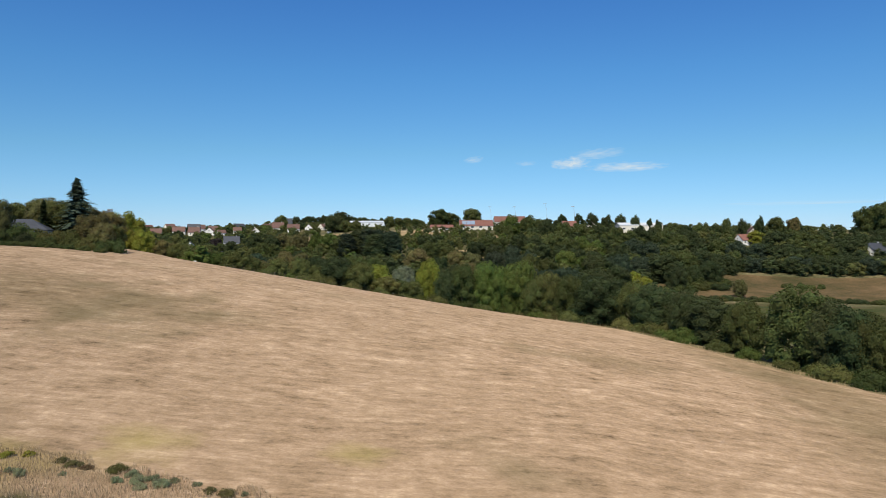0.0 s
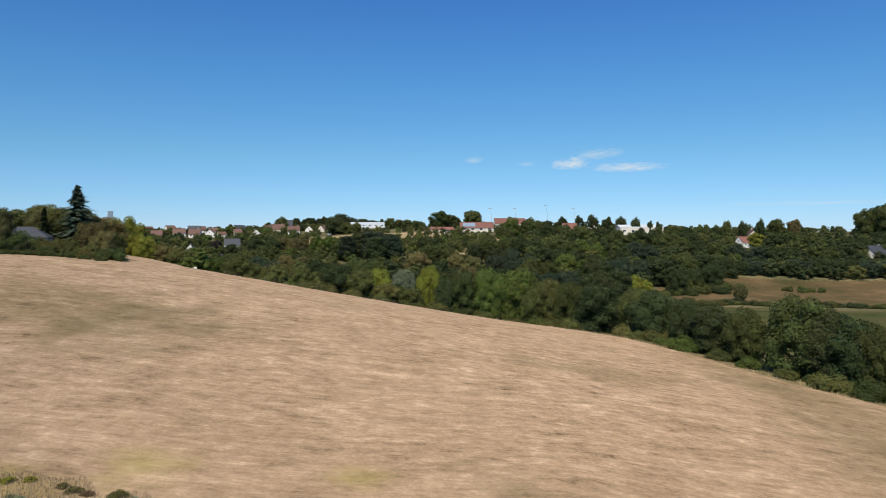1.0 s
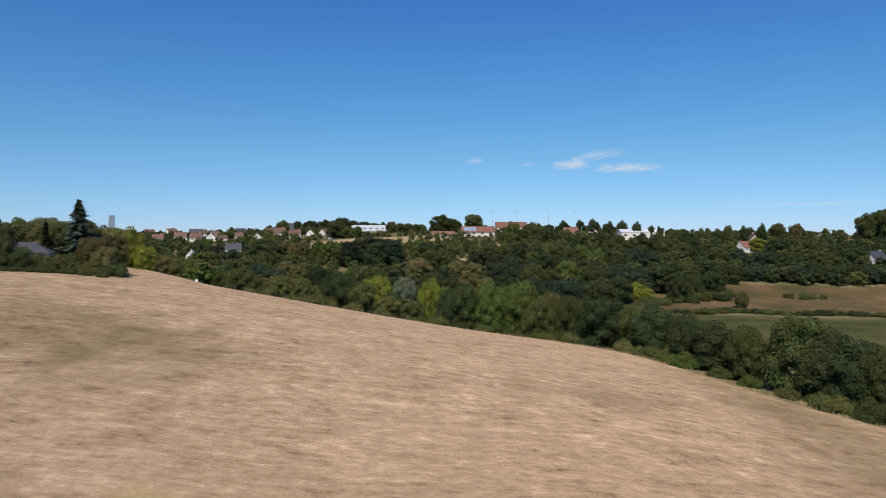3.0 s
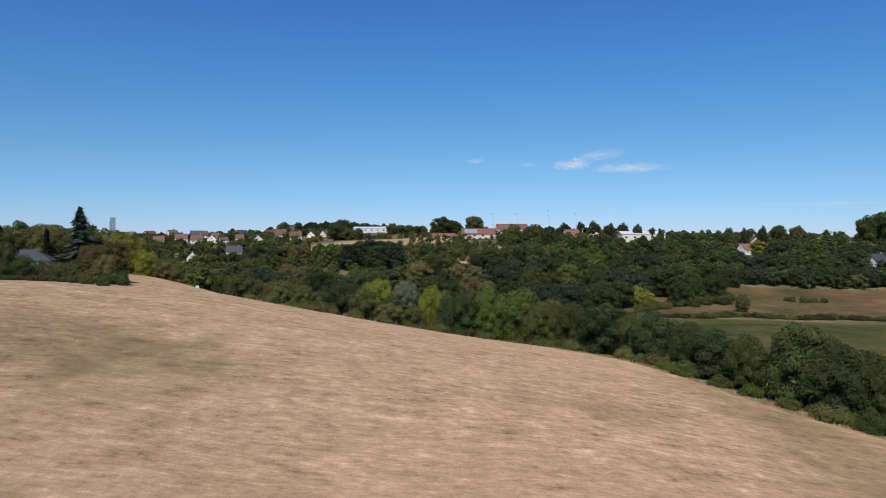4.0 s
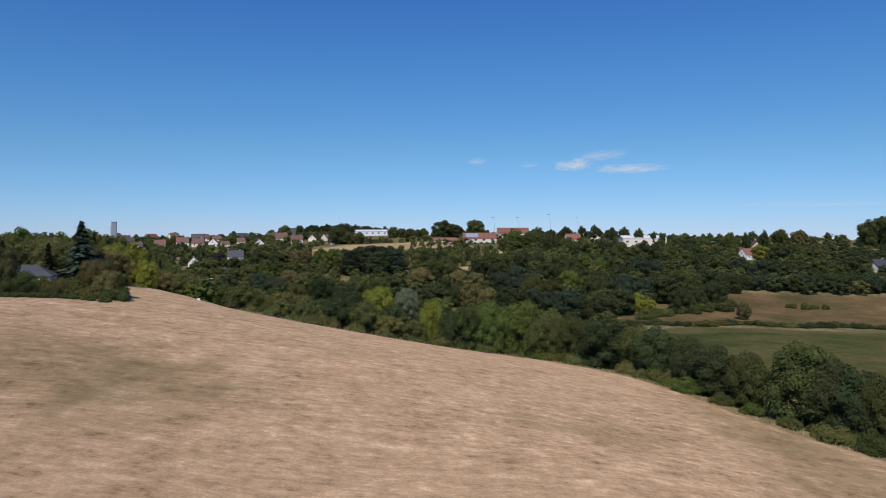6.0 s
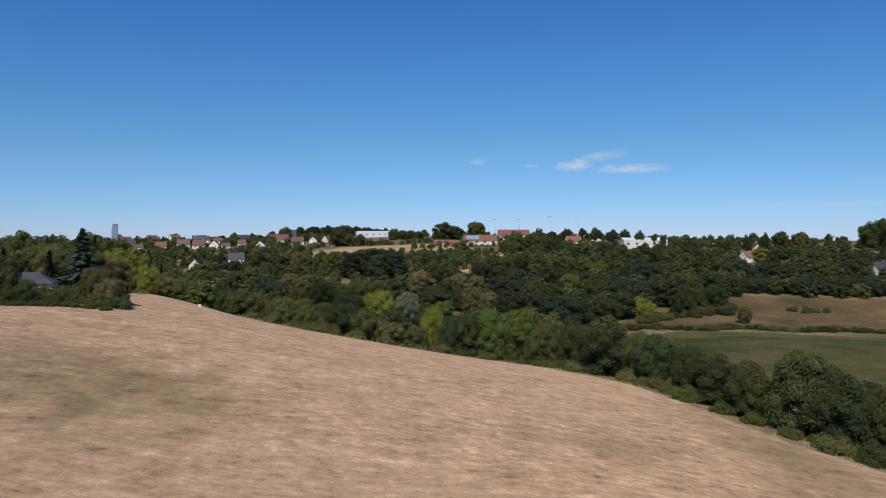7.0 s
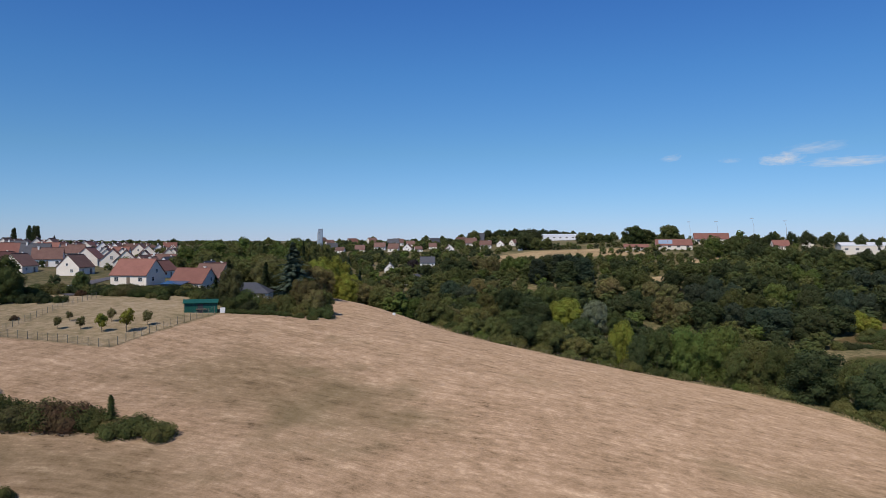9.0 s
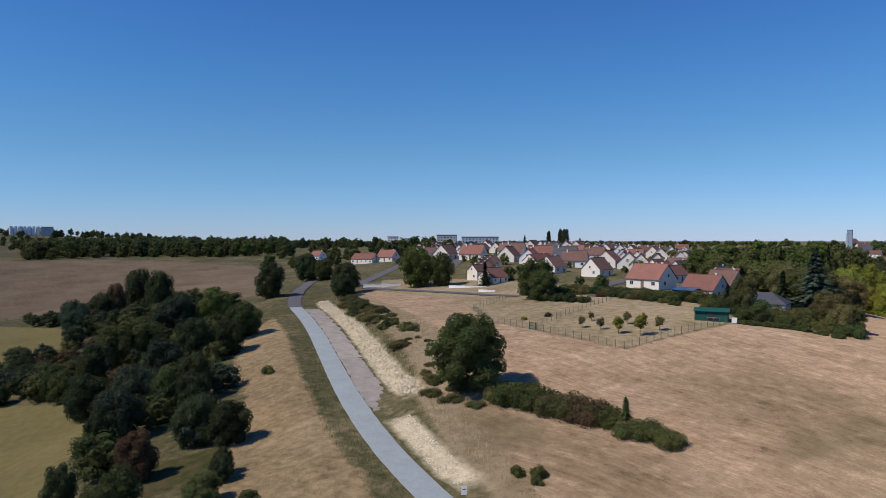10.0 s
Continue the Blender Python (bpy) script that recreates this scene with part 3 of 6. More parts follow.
def grove(rows, kind, group, jitter=0.12):
    """Trees one by one: place, height factor, width factor and leaf colour."""
    for x, y, h, wide, tint in rows:
        if wide > 1.5 and kind != "poplar":      # two stems side by side
            w, d = wide * 0.62, 2.9 * h * wide
            for k, g in ((-1, 1.0), (1, random.uniform(0.82, 0.97))):
                plant(kind, x + k * d, y + random.uniform(-3, 3), h * g, tint, group=group, wide=w / g, jitter=jitter)
        else:
            plant(kind, x, y, h, tint, group=group, wide=wide, jitter=jitter)


def far_grove(rows, name, label):
    """The same for trees too far off to be picked apart: one mesh a leaf colour."""
    rng = np.random.default_rng(len(rows))
    shapes = [template("far", i, 1700, 0.5) for i in range(5)]
    full = []
    for x, y, h, wide, tint in rows:
        if wide > 1.5:
            d = 2.9 * h * wide
            full += [(x - d, y + rng.uniform(-3, 3), h, wide * 0.62, tint), (x + d, y + rng.uniform(-3, 3), h * rng.uniform(0.82, 0.97), wide * 0.66, tint)]
        else:
            full.append((x, y, h, wide, tint))
    for tint in sorted({r[4] for r in full}):
        vs, faces, base = [], [], 0
        for x, y, h, wide, _ in (r for r in full if r[4] == tint):
            v, q, t = shapes[rng.integers(5)]
            a = rng.random() * 6.283
            c, d = math.cos(a) * h * wide, math.sin(a) * h * wide
            vs.append(np.stack([v[:, 0] * c - v[:, 1] * d + x, v[:, 0] * d + v[:, 1] * c + y, v[:, 2] * h + gz(x, y) - 0.2], -1))
            faces += (q + base).tolist() + (t + base).tolist()
            base += len(v)
        ob = link(name, np.concatenate(vs).tolist(), faces, LEAF)
        ob.color = (*GREENS[tint], 1)
        tagged(ob, label, "woodland", kind="stuff")


# hedgerow trees along the far edge of the mown field
# leaf tints set darker here, partly to carry the dimmer light on the right
grove([(35.8, 161.0, 0.82, 1.44, "dark"), (41.7, 156.8, 0.78, 0.9, "mid"), (45.5, 152.6, 0.78, 1.28, "dark"), (49.3, 142.7, 0.74, 0.9, "dark"), (52.0, 136.8, 0.7, 1.44, "dark"), (54.7, 127.0, 0.74, 0.9, "mid"),
       (60.4, 120.4, 1.0, 1.04, "mid"), (62.2, 115.1, 0.9, 0.7, "dark"), (64.6, 112.5, 0.88, 0.91, "dark"), (67.4, 110.1, 0.82, 0.9, "mid"), (71, 103, 0.75, 1.0, "dark"), (76, 98, 0.7, 1.1, "mid"), (81, 93, 0.7, 1.1, "dark")],
      "broad", "hedgerow along the field")
grove([(29.2, 165.8, 0.8, 0.9, "mid"), (24.7, 168.7, 0.86, 0.9, "olive"), (17.9, 171.3, 0.99, 0.89, "fresh"), (11.1, 171.9, 0.92, 0.85, "fresh"), (4.2, 171.1, 0.8, 0.91, "mid"), (-3.2, 172.3, 0.84, 0.65, "lime"),
       (0.5, 170.0, 0.65, 0.8, "dark"), (-7.7, 171.0, 0.4, 1.5, "mid"), (-13.9, 171.8, 0.42, 1.48, "olive"), (21.3, 168.0, 0.69, 0.9, "mid"), (-20.7, 171.5, 0.56, 1.4, "mid"), (-26.5, 171.8, 0.59, 1.43, "dark")],
      "broad", "hedgerow along the field")
# yellower leaves, also tinted up for the brighter light on the left
grove([(-32.0, 170.3, 0.45, 1.57, "olive"), (-38.6, 175.0, 0.36, 2.1, "olive"), (-50.0, 195.0, 0.46, 1.88, "olive"), (-61.2, 209.1, 0.56, 1.61, "olive"), (-67.2, 212.1, 0.61, 1.3, "fresh"), (-72.9, 214.0, 0.65, 1.1, "khaki"),
       (-80.0, 216.9, 0.69, 1.2, "olive"), (-85.8, 218.5, 0.65, 1.25, "khaki"), (-90.3, 218.9, 0.68, 1.2, "olive"), (-57.0, 197.5, 0.6, 1.38, "olive"), (-53.3, 203, 0.58, 1.3, "khaki"), (-46.5, 200.1, 0.66, 1.3, "olive")],
      "broad", "trees below the field's far corner")
for x, y in scatter(5, (-62, 95, 90, 200), 3.6, lambda x, y: (signed(FIELD, x, y) < -2.2) & (signed(FIELD, x, y) > -9) & (y > 92) & (x > -60), 75):
    plant("shrub", x, y, 0.6 + 0.5 * random.random(), random.choice(["mid", "olive", "fresh", "olive"]), group="hedgerow along the field", wide=1.25)
plant("broad", -16.8, 304, 1.06, "silver", "large silvery willow among the darker valley trees", wide=0.95, jitter=0.0)
plant("broad", -29.6, 310, 1.0, "lime", "yellow-green broadleaf tree beside the silvery willow", wide=1.3, jitter=0.0)
# valley woods, tree by tree where their crowns stand out
VALLEY = "tall trees of the valley wood"
grove([(-87.5, 351.9, 0.86, 1.8, "blue"), (-77.7, 365.4, 0.78, 1.72, "khaki"), (-52.1, 324.3, 1.07, 1.78, "dark"), (-36.8, 338.5, 0.99, 1.7, "mid"), (-64.9, 330.0, 0.78, 1.78, "olive"), (-9.5, 304.7, 0.71, 1.0, "mid"),
       (-41.7, 305.3, 0.93, 1.37, "dark"), (-21.0, 288.9, 0.77, 1.29, "dark"), (-50, 290, 0.8, 1.4, "mid"), (-62, 300, 0.75, 1.5, "olive"), (-75, 320, 0.7, 1.6, "mid"), (-90, 325, 0.7, 1.6, "olive"), (-35, 270, 0.75, 1.4, "olive"), (-70, 275, 0.6, 1.7, "khaki"), (-88, 290, 0.6, 1.7, "olive")],
      "broad", VALLEY)
grove([(21.9, 372.2, 0.86, 1.86, "dark"), (10.4, 353.5, 0.85, 1.61, "khaki"), (29.4, 339.3, 0.93, 1.66, "blue"), (44.2, 328.6, 1.0, 1.64, "mid"), (63.8, 346.8, 0.92, 1.58, "fresh"), (75.6, 338.2, 0.92, 1.61, "dark"), (88.3, 335.1, 0.99, 1.58, "blue"),
       (-1.9, 377.8, 0.78, 1.79, "mid"), (-13.2, 358.4, 0.85, 1.45, "khaki"), (2.3, 330.4, 0.92, 1.54, "dark"), (15.0, 321.0, 0.93, 1.52, "khaki"), (28.3, 312.0, 0.93, 1.44, "dark"), (42.0, 312.5, 0.93, 1.54, "blue"), (52.7, 299.5, 0.92, 1.41, "blue"),
       (63.5, 294.3, 0.92, 1.39, "dark"), (76.0, 309.0, 0.86, 1.38, "dark"), (-5.5, 327.3, 0.85, 1.32, "dark")],
      "far", VALLEY)
far_grove([(46.9, 396.2, 0.92, 1.85, "dark"), (64.4, 387.6, 0.99, 1.68, "mid"), (80.3, 389.7, 0.92, 1.55, "fresh"), (92.5, 389.0, 0.92, 1.67, "dark"), (109.4, 394.0, 0.99, 1.76, "blue"), (142.8, 444.6, 0.86, 1.95, "mid"), (28.9, 408.9, 0.64, 2.28, "mid"),
       (-13.9, 422.7, 0.5, 2.3, "olive"), (-7.2, 425.9, 0.56, 2.3, "dark"), (39.1, 353.6, 0.92, 1.59, "blue"), (55.8, 361.5, 0.92, 1.69, "dark"), (69.9, 352.8, 0.92, 1.6, "dark")],
      "far_slope_trees", "tall dark and olive trees on the far slope")
far_grove([(40.9, 472.2, 0.64, 1.53, "mid"), (51.7, 485.2, 0.99, 1.75, "fresh"), (62.5, 478.9, 1.0, 1.53, "mid"), (70.4, 456.6, 0.93, 1.51, "dark"), (81.7, 452.7, 0.92, 1.71, "mid"), (91.7, 453.8, 0.85, 1.65, "olive"), (103.1, 456.5, 0.92, 1.61, "dark"),
       (112.1, 442.0, 0.92, 1.77, "mid"), (130.7, 457.7, 0.93, 1.76, "dark"), (146.9, 474.8, 0.85, 1.85, "mid"), (-108.9, 431.4, 0.92, 1.85, "dark"), (-92.9, 437.2, 0.92, 1.93, "khaki"), (-72.9, 426.8, 0.92, 1.54, "fresh"), (-58.4, 408.7, 0.85, 1.47, "mid"), (-122, 420, 0.7, 1.6, "dark"), (-100, 405, 0.75, 1.6, "mid")],
      "far_slope_trees", "tall dark and olive trees on the far slope")
grove([(-54.2, 401.3, 0.69, 2.42, "blue"), (-49.1, 407.0, 0.74, 2.46, "dark"), (-43.2, 406.7, 0.75, 2.62, "blue"), (-35.5, 400.4, 0.74, 2.58, "blue"), (-28.6, 392.9, 0.74, 2.53, "blue"), (-37.2, 385.1, 0.75, 2.48, "dark")], "poplar", "poplars on the far slope")
# tints shifted darker, part of the right side's dimness put into leaf colour
far_grove([(162.1, 466.6, 0.78, 1.74, "dark"), (160.6, 435.2, 0.78, 2.14, "dark"), (169.4, 425.4, 0.85, 1.94, "mid"), (179.3, 416.9, 0.85, 2.21, "blue"), (194.3, 417.9, 0.85, 2.0, "dark"), (215.1, 475.6, 0.71, 2.71, "lime"), (204.7, 412.8, 0.79, 1.85, "dark"),
       (223.9, 462.6, 0.79, 2.7, "dark"), (237.8, 461.3, 0.78, 2.56, "mid"), (220.6, 411.4, 0.92, 1.8, "mid"), (243.5, 425.1, 0.92, 2.28, "dark"), (267.9, 446.8, 0.85, 2.35, "dark"), (285, 450, 0.85, 2.0, "dark")],
      "meadow_wood", "mixed tall trees of the wood above the meadow")
far_grove([(105.7, 336.3, 1.0, 1.5, "dark"), (123.6, 366.4, 0.93, 1.6, "mid"), (136.7, 374.5, 0.93, 1.48, "dark"), (133.8, 354.9, 0.64, 1.87, "dark"), (117.9, 335.9, 0.42, 2.09, "mid"), (87.4, 312.9, 0.49, 1.8, "lime"), (150.3, 378.8, 0.78, 1.8, "dark"),
       (159.7, 386.9, 0.63, 2.27, "dark"), (171.6, 386.1, 0.64, 2.28, "blue"), (183.9, 384.8, 0.64, 2.31, "dark"), (197.7, 388.1, 0.64, 2.43, "blue"), (209.5, 385.3, 0.71, 2.2, "dark"), (223.8, 386.4, 0.71, 2.16, "dark"), (230.3, 377.9, 0.71, 2.14, "blue"), (149.2, 375.8, 0.49, 2.25, "dark")],
      "wood_edge", "dense dark edge of the wood above the meadow")
# undergrowth that fills the wood between them
valley = scatter(1, (-100, 76, 178, 335), 8.5, lambda x, y: ~open_land(x, y) & (x < 0.235 * y) & (y > 190 + np.maximum(0, -x - 40) * 0.6), 190)
woods("valley_wood", valley, 0.4, 0.6, "dense mixed green undergrowth in the valley", 420, 0.6, "copse", ("dark", "mid", "olive", "mid", "fresh", "dark", "dark", "mid"), 1.35)
# meadow trees and hedge across the valley
for x, y, k, h, tint in ((127, 303, "broad", 0.55, "khaki"), (104, 316, "broad", 0.85, "dark"), (86, 318, "broad", 0.6, "lime"), (128, 340, "broad", 0.9, "dark"), (119, 336, "broad", 0.7, "dark"), (112, 326, "broad", 0.5, "mid"),
                         (171, 338, "shrub", 1.0, "mid"), (166, 341, "shrub", 0.9, "mid"), (176, 340, "shrub", 0.8, "olive"), (181, 339, "shrub", 0.8, "mid"), (186, 287, "broad", 0.62, "dark"), (194, 288, "broad", 0.65, "dark"), (196, 275, "broad", 0.5, "olive")):
    plant(k, x, y, h, tint)
for i in range(24):      # scrub below the wood, over the corner of the dry meadow
    plant("shrub", 82 + 52 * (i / 23) + random.uniform(-3, 3), 305 + 34 * (i / 23) + random.uniform(-8, 6), 0.6 + 0.6 * random.random(), random.choice(["dark", "mid", "mid", "olive"]), group="scrub at the wood's edge", wide=1.5)
for i in range(34):
    x = 70 + i * 3.7
    plant("shrub", x, 284 + 3 * math.sin(i * 0.6) - max(0, x - 130) * 0.12, 0.55 + 0.4 * random.random(), random.choice(["dark", "dark", "mid", "olive"]), group="hedge across the valley", wide=1.5)
def seen_gap(x, y):
    """Gaps cleared to fit the camera's view, so the roofs, the dry patches and the shed on the slope show through."""
    a = x / y
    return ((np.abs(a - 0.43) < 0.024) & (y > 452)) | ((np.abs(a - 0.284) < 0.036) & (y > 470)) | ((x > -8) & (x < 46) & (y > 365) & (y < 418)) | ((x > 24) & (x < 56) & (y > 425))


slope = scatter(2, (-115, 285, 325, 505), 8.6, lambda x, y: ~open_land(x, y) & ~seen_gap(x, y) & ~((y > 425) & (x < 26)) & (y < 468 + np.where(x > 55, 28, 0)) & ((x > -60) | (y > 340)), 700)
low_slope = [(x, y) for x, y in slope if x < 30 and y > 370]
slope = [p for p in slope if p not in set(low_slope)]
woods("low_slope_wood", low_slope, 0.35, 0.5, "lower green wood below the dry ridge field", 240, 0.78, wide=1.3)
woods("far_slope_wood", slope, 0.45, 0.66, "dense dark green wood on the far slope", 240, 0.78, wide=1.35, tints=("dark", "mid", "dark", "mid", "olive", "dark"))
# scrub round the dry patches and below the farm
scrub = scatter(12, (-115, 62, 385, 480), 5.6, lambda x, y: (zone(DRY, x, y) < -1.5) & ((x > -10) | (y > 425)), 260)
woods("scrub", scrub, 0.26, 0.46, "scattered green scrub between dry grass patches", 160, 1.1)
hill = scatter(3, (-235, -58, 205, 420), 10.5, lambda x, y: ~open_land(x, y, 5) & (x > -118 - (y - 160) * 0.42) & (x < -66) & (x / y > -0.47 - 0.1 * (y < 260)) & (y > 222) & (y < 335), 60)
woods("hill_wood", hill, 0.35, 0.52, "green wood behind the houses", 900, 0.42, "copse", ("olive", "fresh", "khaki", "olive", "fresh", "mid"), 1.25)
grove([(-101.1, 212.1, 0.91, 1.1, "lime"), (-100.6, 223.4, 1.12, 1.05, "lime"), (-93.5, 221.0, 0.83, 0.99, "lime"), (-90.7, 205.9, 0.62, 1.51, "lime"), (-95.0, 192.9, 0.6, 1.23, "olive"), (-95.0, 242.0, 0.9, 0.8, "olive"), (-89.9, 238.6, 0.85, 0.9, "olive"), (-85.6, 245.5, 0.9, 0.8, "khaki")],
      "broad", "yellow-green trees behind the gardens", 0.06)
# tints shifted lighter: yellower leaves plus the left side's brighter light
far_grove([(-211.9, 339.2, 1.24, 1.2, "olive"), (-211.5, 351.2, 1.47, 1.0, "fresh"), (-198.8, 347.1, 1.51, 1.09, "mid"), (-189.5, 352.2, 1.58, 0.98, "fresh"), (-190.3, 374.4, 1.72, 0.82, "fresh"), (-178.7, 369.0, 1.6, 0.7, "olive"), (-152.3, 246.8, 0.74, 1.61, "olive"),
       (-151.1, 259.2, 0.97, 1.4, "fresh"), (-139.0, 254.5, 0.99, 1.29, "mid"), (-132.3, 258.1, 1.18, 0.84, "fresh"), (-219.6, 334.3, 1.19, 1.39, "fresh"), (-166.1, 249.8, 0.68, 1.81, "olive"), (-217.3, 311.7, 0.91, 1.71, "fresh"), (-162.6, 228.0, 0.47, 2.43, "olive")],
      "estate_wood", "tall green trees behind the estate's gardens")
far_grove([(-185, 300, 1.0, 1.5, "fresh"), (-170, 300, 1.05, 1.5, "mid"), (-160, 310, 1.15, 1.3, "fresh"), (-200, 300, 0.95, 1.5, "olive"), (-145, 300, 1.1, 1.3, "mid"), (-125, 235, 0.7, 1.5, "fresh"), (-138, 225, 0.6, 1.6, "olive"), (-118, 215, 0.65, 1.4, "fresh"), (-105, 200, 0.6, 1.4, "olive"), (-112, 190, 0.5, 1.5, "fresh"), (-98, 178, 0.5, 1.5, "olive"), (-150, 330, 1.2, 1.2, "fresh")],
      "estate_wood", "tall green trees behind the estate's gardens")
far_grove([(-136.5, 374.5, 0.5, 1.45, "khaki"), (-134.4, 392, 0.5, 1.5, "olive"), (-126.4, 392, 0.58, 1.5, "mid"), (-113.9, 378.9, 0.71, 1.5, "mid"), (-109.8, 391.6, 0.71, 1.5, "olive"), (-148.2, 440, 0.4, 1.5, "olive"), (-172, 440, 0.45, 1.5, "mid"), (-182, 462, 0.45, 1.5, "olive"), (-145, 365, 0.5, 1.5, "olive"), (-155, 400, 0.45, 1.5, "olive"), (-150, 420, 0.4, 1.5, "olive"),
       (-102.8, 171.6, 0.6, 1.15, "olive"), (-101.9, 177.9, 0.58, 1.07, "olive"), (-199.4, 425.6, 1.35, 0.8, "olive"), (-199.9, 436.4, 1.25, 0.8, "mid"), (-194.9, 405.6, 1.3, 0.8, "olive")],
      "garden_trees", "green garden trees below the houses")
plant("broad", -88.1, 140.7, 0.6, "khaki", "bushy brownish tree between the shed and the bungalow", wide=0.85)
for x, y, h, w, tint in ((-116.8, 276.3, 1.45, 0.62, "blue"), (-108.8, 268.8, 1.1, 0.6, "blue"), (-150.9, 293.5, 1.6, 0.6, "dark"), (-178.3, 358.1, 1.6, 0.5, "dark")):
    plant("spruce", x, y, h, tint, wide=w)
# wood below the lane
below = scatter(4, (-300, -92, -10, 78), 6.4, lambda x, y: ~open_land(x, y, 2.5) & (along_road(x, y)[1] < -17) & (x < -95) & ~((x > -125) & (y < 17)) & ~((x > -140) & (x < -108) & (np.abs(y - 25) < 4)), 150)
woods("low_wood", below, 0.28, 0.52, "low dark trees and bushes of the wood below the lane", 1100, 0.33, "copse", ("dark", "dark", "mid", "blue", "olive", "dark", "russet"), 1.4)
grove([(-280.9, 58.0, 1.21, 0.72, "dark"), (-262.8, 61.2, 1.14, 0.75, "dark"), (-274.2, 49.4, 0.92, 0.66, "russet"), (-270.8, 44.2, 0.78, 1.01, "dark"), (-253.8, 35.6, 0.78, 1.67, "blue"), (-211.7, 53.9, 0.86, 1.26, "blue"), (-208.9, 64.4, 0.85, 1.09, "fresh"),
       (-179.8, 62.7, 0.71, 1.17, "mid"), (-165.4, 54.3, 0.64, 1.12, "dark"), (-167.6, 47.1, 0.78, 0.95, "dark"), (-191.8, 40.5, 0.78, 1.25, "mid"), (-189.9, 33.5, 0.79, 1.05, "olive"), (-179.3, 28.0, 0.71, 1.05, "dark"), (-160.1, 38.4, 0.71, 0.99, "blue"), (-134.4, 37.2, 0.7, 0.85, "dark"), (-142.3, 29.0, 0.71, 1.02, "blue")],
      "broad", "wood below the lane")
grove([(-106.6, 33.4, 0.56, 1.64, "dark"), (-125.8, 22.6, 0.71, 1.02, "blue"), (-101, 20.5, 0.5, 1.0, "russet"), (-153.3, 21.9, 0.63, 1.21, "dark"), (-199.4, 17.3, 0.5, 2.0, "dark"), (-189.3, 11.9, 0.45, 1.63, "dark"), (-175.7, 20.1, 0.57, 1.54, "mid"),
       (-86.7, 16.1, 0.42, 1.6, "mid"), (-93.0, 10.5, 0.5, 0.7, "dark"), (-126.2, 35.4, 0.57, 0.95, "dark"), (-82.0, 21.4, 0.28, 2.2, "mid"), (-75.9, 27.0, 0.21, 1.14, "mid"), (-90.2, 27.4, 0.27, 1.51, "dark"), (-136.1, 33.6, 0.64, 0.9, "mid"), (-111.9, 18.2, 0.64, 0.73, "dark")],
      "broad", "wood below the lane")
plant("shrub", -136, 52.5, 0.55, "olive", "small shrub in the dry grass strip")
# single trees along the lane and the field
plant("oak", -90, 68, 0.92, "mid", "large solitary green tree beside the limestone bank", wide=1.2)
for x, y, h, tint, w in ((-246, 96, 0.95, "dark", 0.95), (-295, 133, 0.9, "dark", 1.2), (-286, 136, 0.7, "mid", 1.1), (-226, 116, 0.82, "dark", 1.1), (-218, 111, 0.6, "dark", 1.2),
                         (-212, 138, 1.05, "fresh", 1.05), (-205, 143, 0.85, "mid", 1.0), (-141, 129, 0.78, "mid", 1.15), (-136, 127, 0.6, "mid", 1.1)):
    plant("broad", x, y, h, tint, wide=w)
for x, y, h, tint in ((-131, 128, 0.8, "dark"), (-127, 128, 0.8, "dark"), (-124, 129, 0.65, "mid"), (-118, 104.5, 0.3, "lime"), (-116, 110, 0.35, "russet"), (-62.3, 54.2, 0.4, "fresh"), (-60.2, 55.6, 0.45, "olive"), (-59, 54.2, 0.3, "mid")):
    plant("shrub", x, y, h, tint)
for i in range(58):      # scrub along the top of the bank
    k = random.random()
    plant("shrub", -206 + 88 * k + random.uniform(-2, 2), 106.5 - 29 * k + random.uniform(-3.5, 3), 0.2 + 0.45 * random.random() ** 2 + 0.12 * (k < 0.3), random.choice(["olive", "khaki", "khaki", "dark", "mid", "olive"]), group="scrub along the bank", wide=1.2 + 0.4 * random.random())
for x, y in ((-104, 69), (-100, 72), (-98, 67), (-95, 71), (-113, 76), (-84, 65), (-94, 63.5), (-89, 64), (-97, 70), (-101, 68), (-107, 72), (-92, 67)):
    plant("shrub", x, y, 0.24 + 0.2 * random.random(), random.choice(["khaki", "khaki", "olive"]), group="scrub along the bank", wide=1.6)
for i in range(19):      # the hedge that ends in the mown field
    k = i / 18
    x, y = -84 + 28 * k, 69.8 + 4.6 * k - 1.0 * k * k
    plant("shrub", x, y + random.uniform(-0.5, 0.5), (0.92 if k < 0.62 else 0.6) + 0.2 * random.random(), "russet" if 0.46 < k < 0.6 else random.choice(["mid", "khaki", "olive"]), group="hedge ending in the mown field", wide=1.12)
plant("spruce", -62.5, 73.2, 0.3, "mid", "small dark green conifer in the hedge")
for x, y, h in ((-102, 106, 0.75), (-98, 107, 0.8), (-93.4, 107, 1.1), (-89.2, 108.5, 1.3), (-89, 114, 0.9), (-97, 114, 0.85), (-105, 112, 0.6)):
    plant("orchard", x, y, h, "lime" if h > 1 else "khaki", wide=0.85, group="young fruit trees in the fenced orchard")


# ---- buildings ----
def box(x0, x1, y0, y1, z0, z1):
    v = [(x, y, z) for z in (z0, z1) for x, y in ((x0, y0), (x1, y0), (x1, y1), (x0, y1))]
    return v, [(0, 3, 2, 1), (4, 5, 6, 7), (0, 1, 5, 4), (1, 2, 6, 5), (2, 3, 7, 6), (3, 0, 4, 7)]


def joined(*pieces):
    vs, fs = [], []
    for v, f in pieces:
        fs += [tuple(i + len(vs) for i in q) for q in f]
        vs += v
    return vs, fs


frame_mesh, pane_mesh = {}, {}


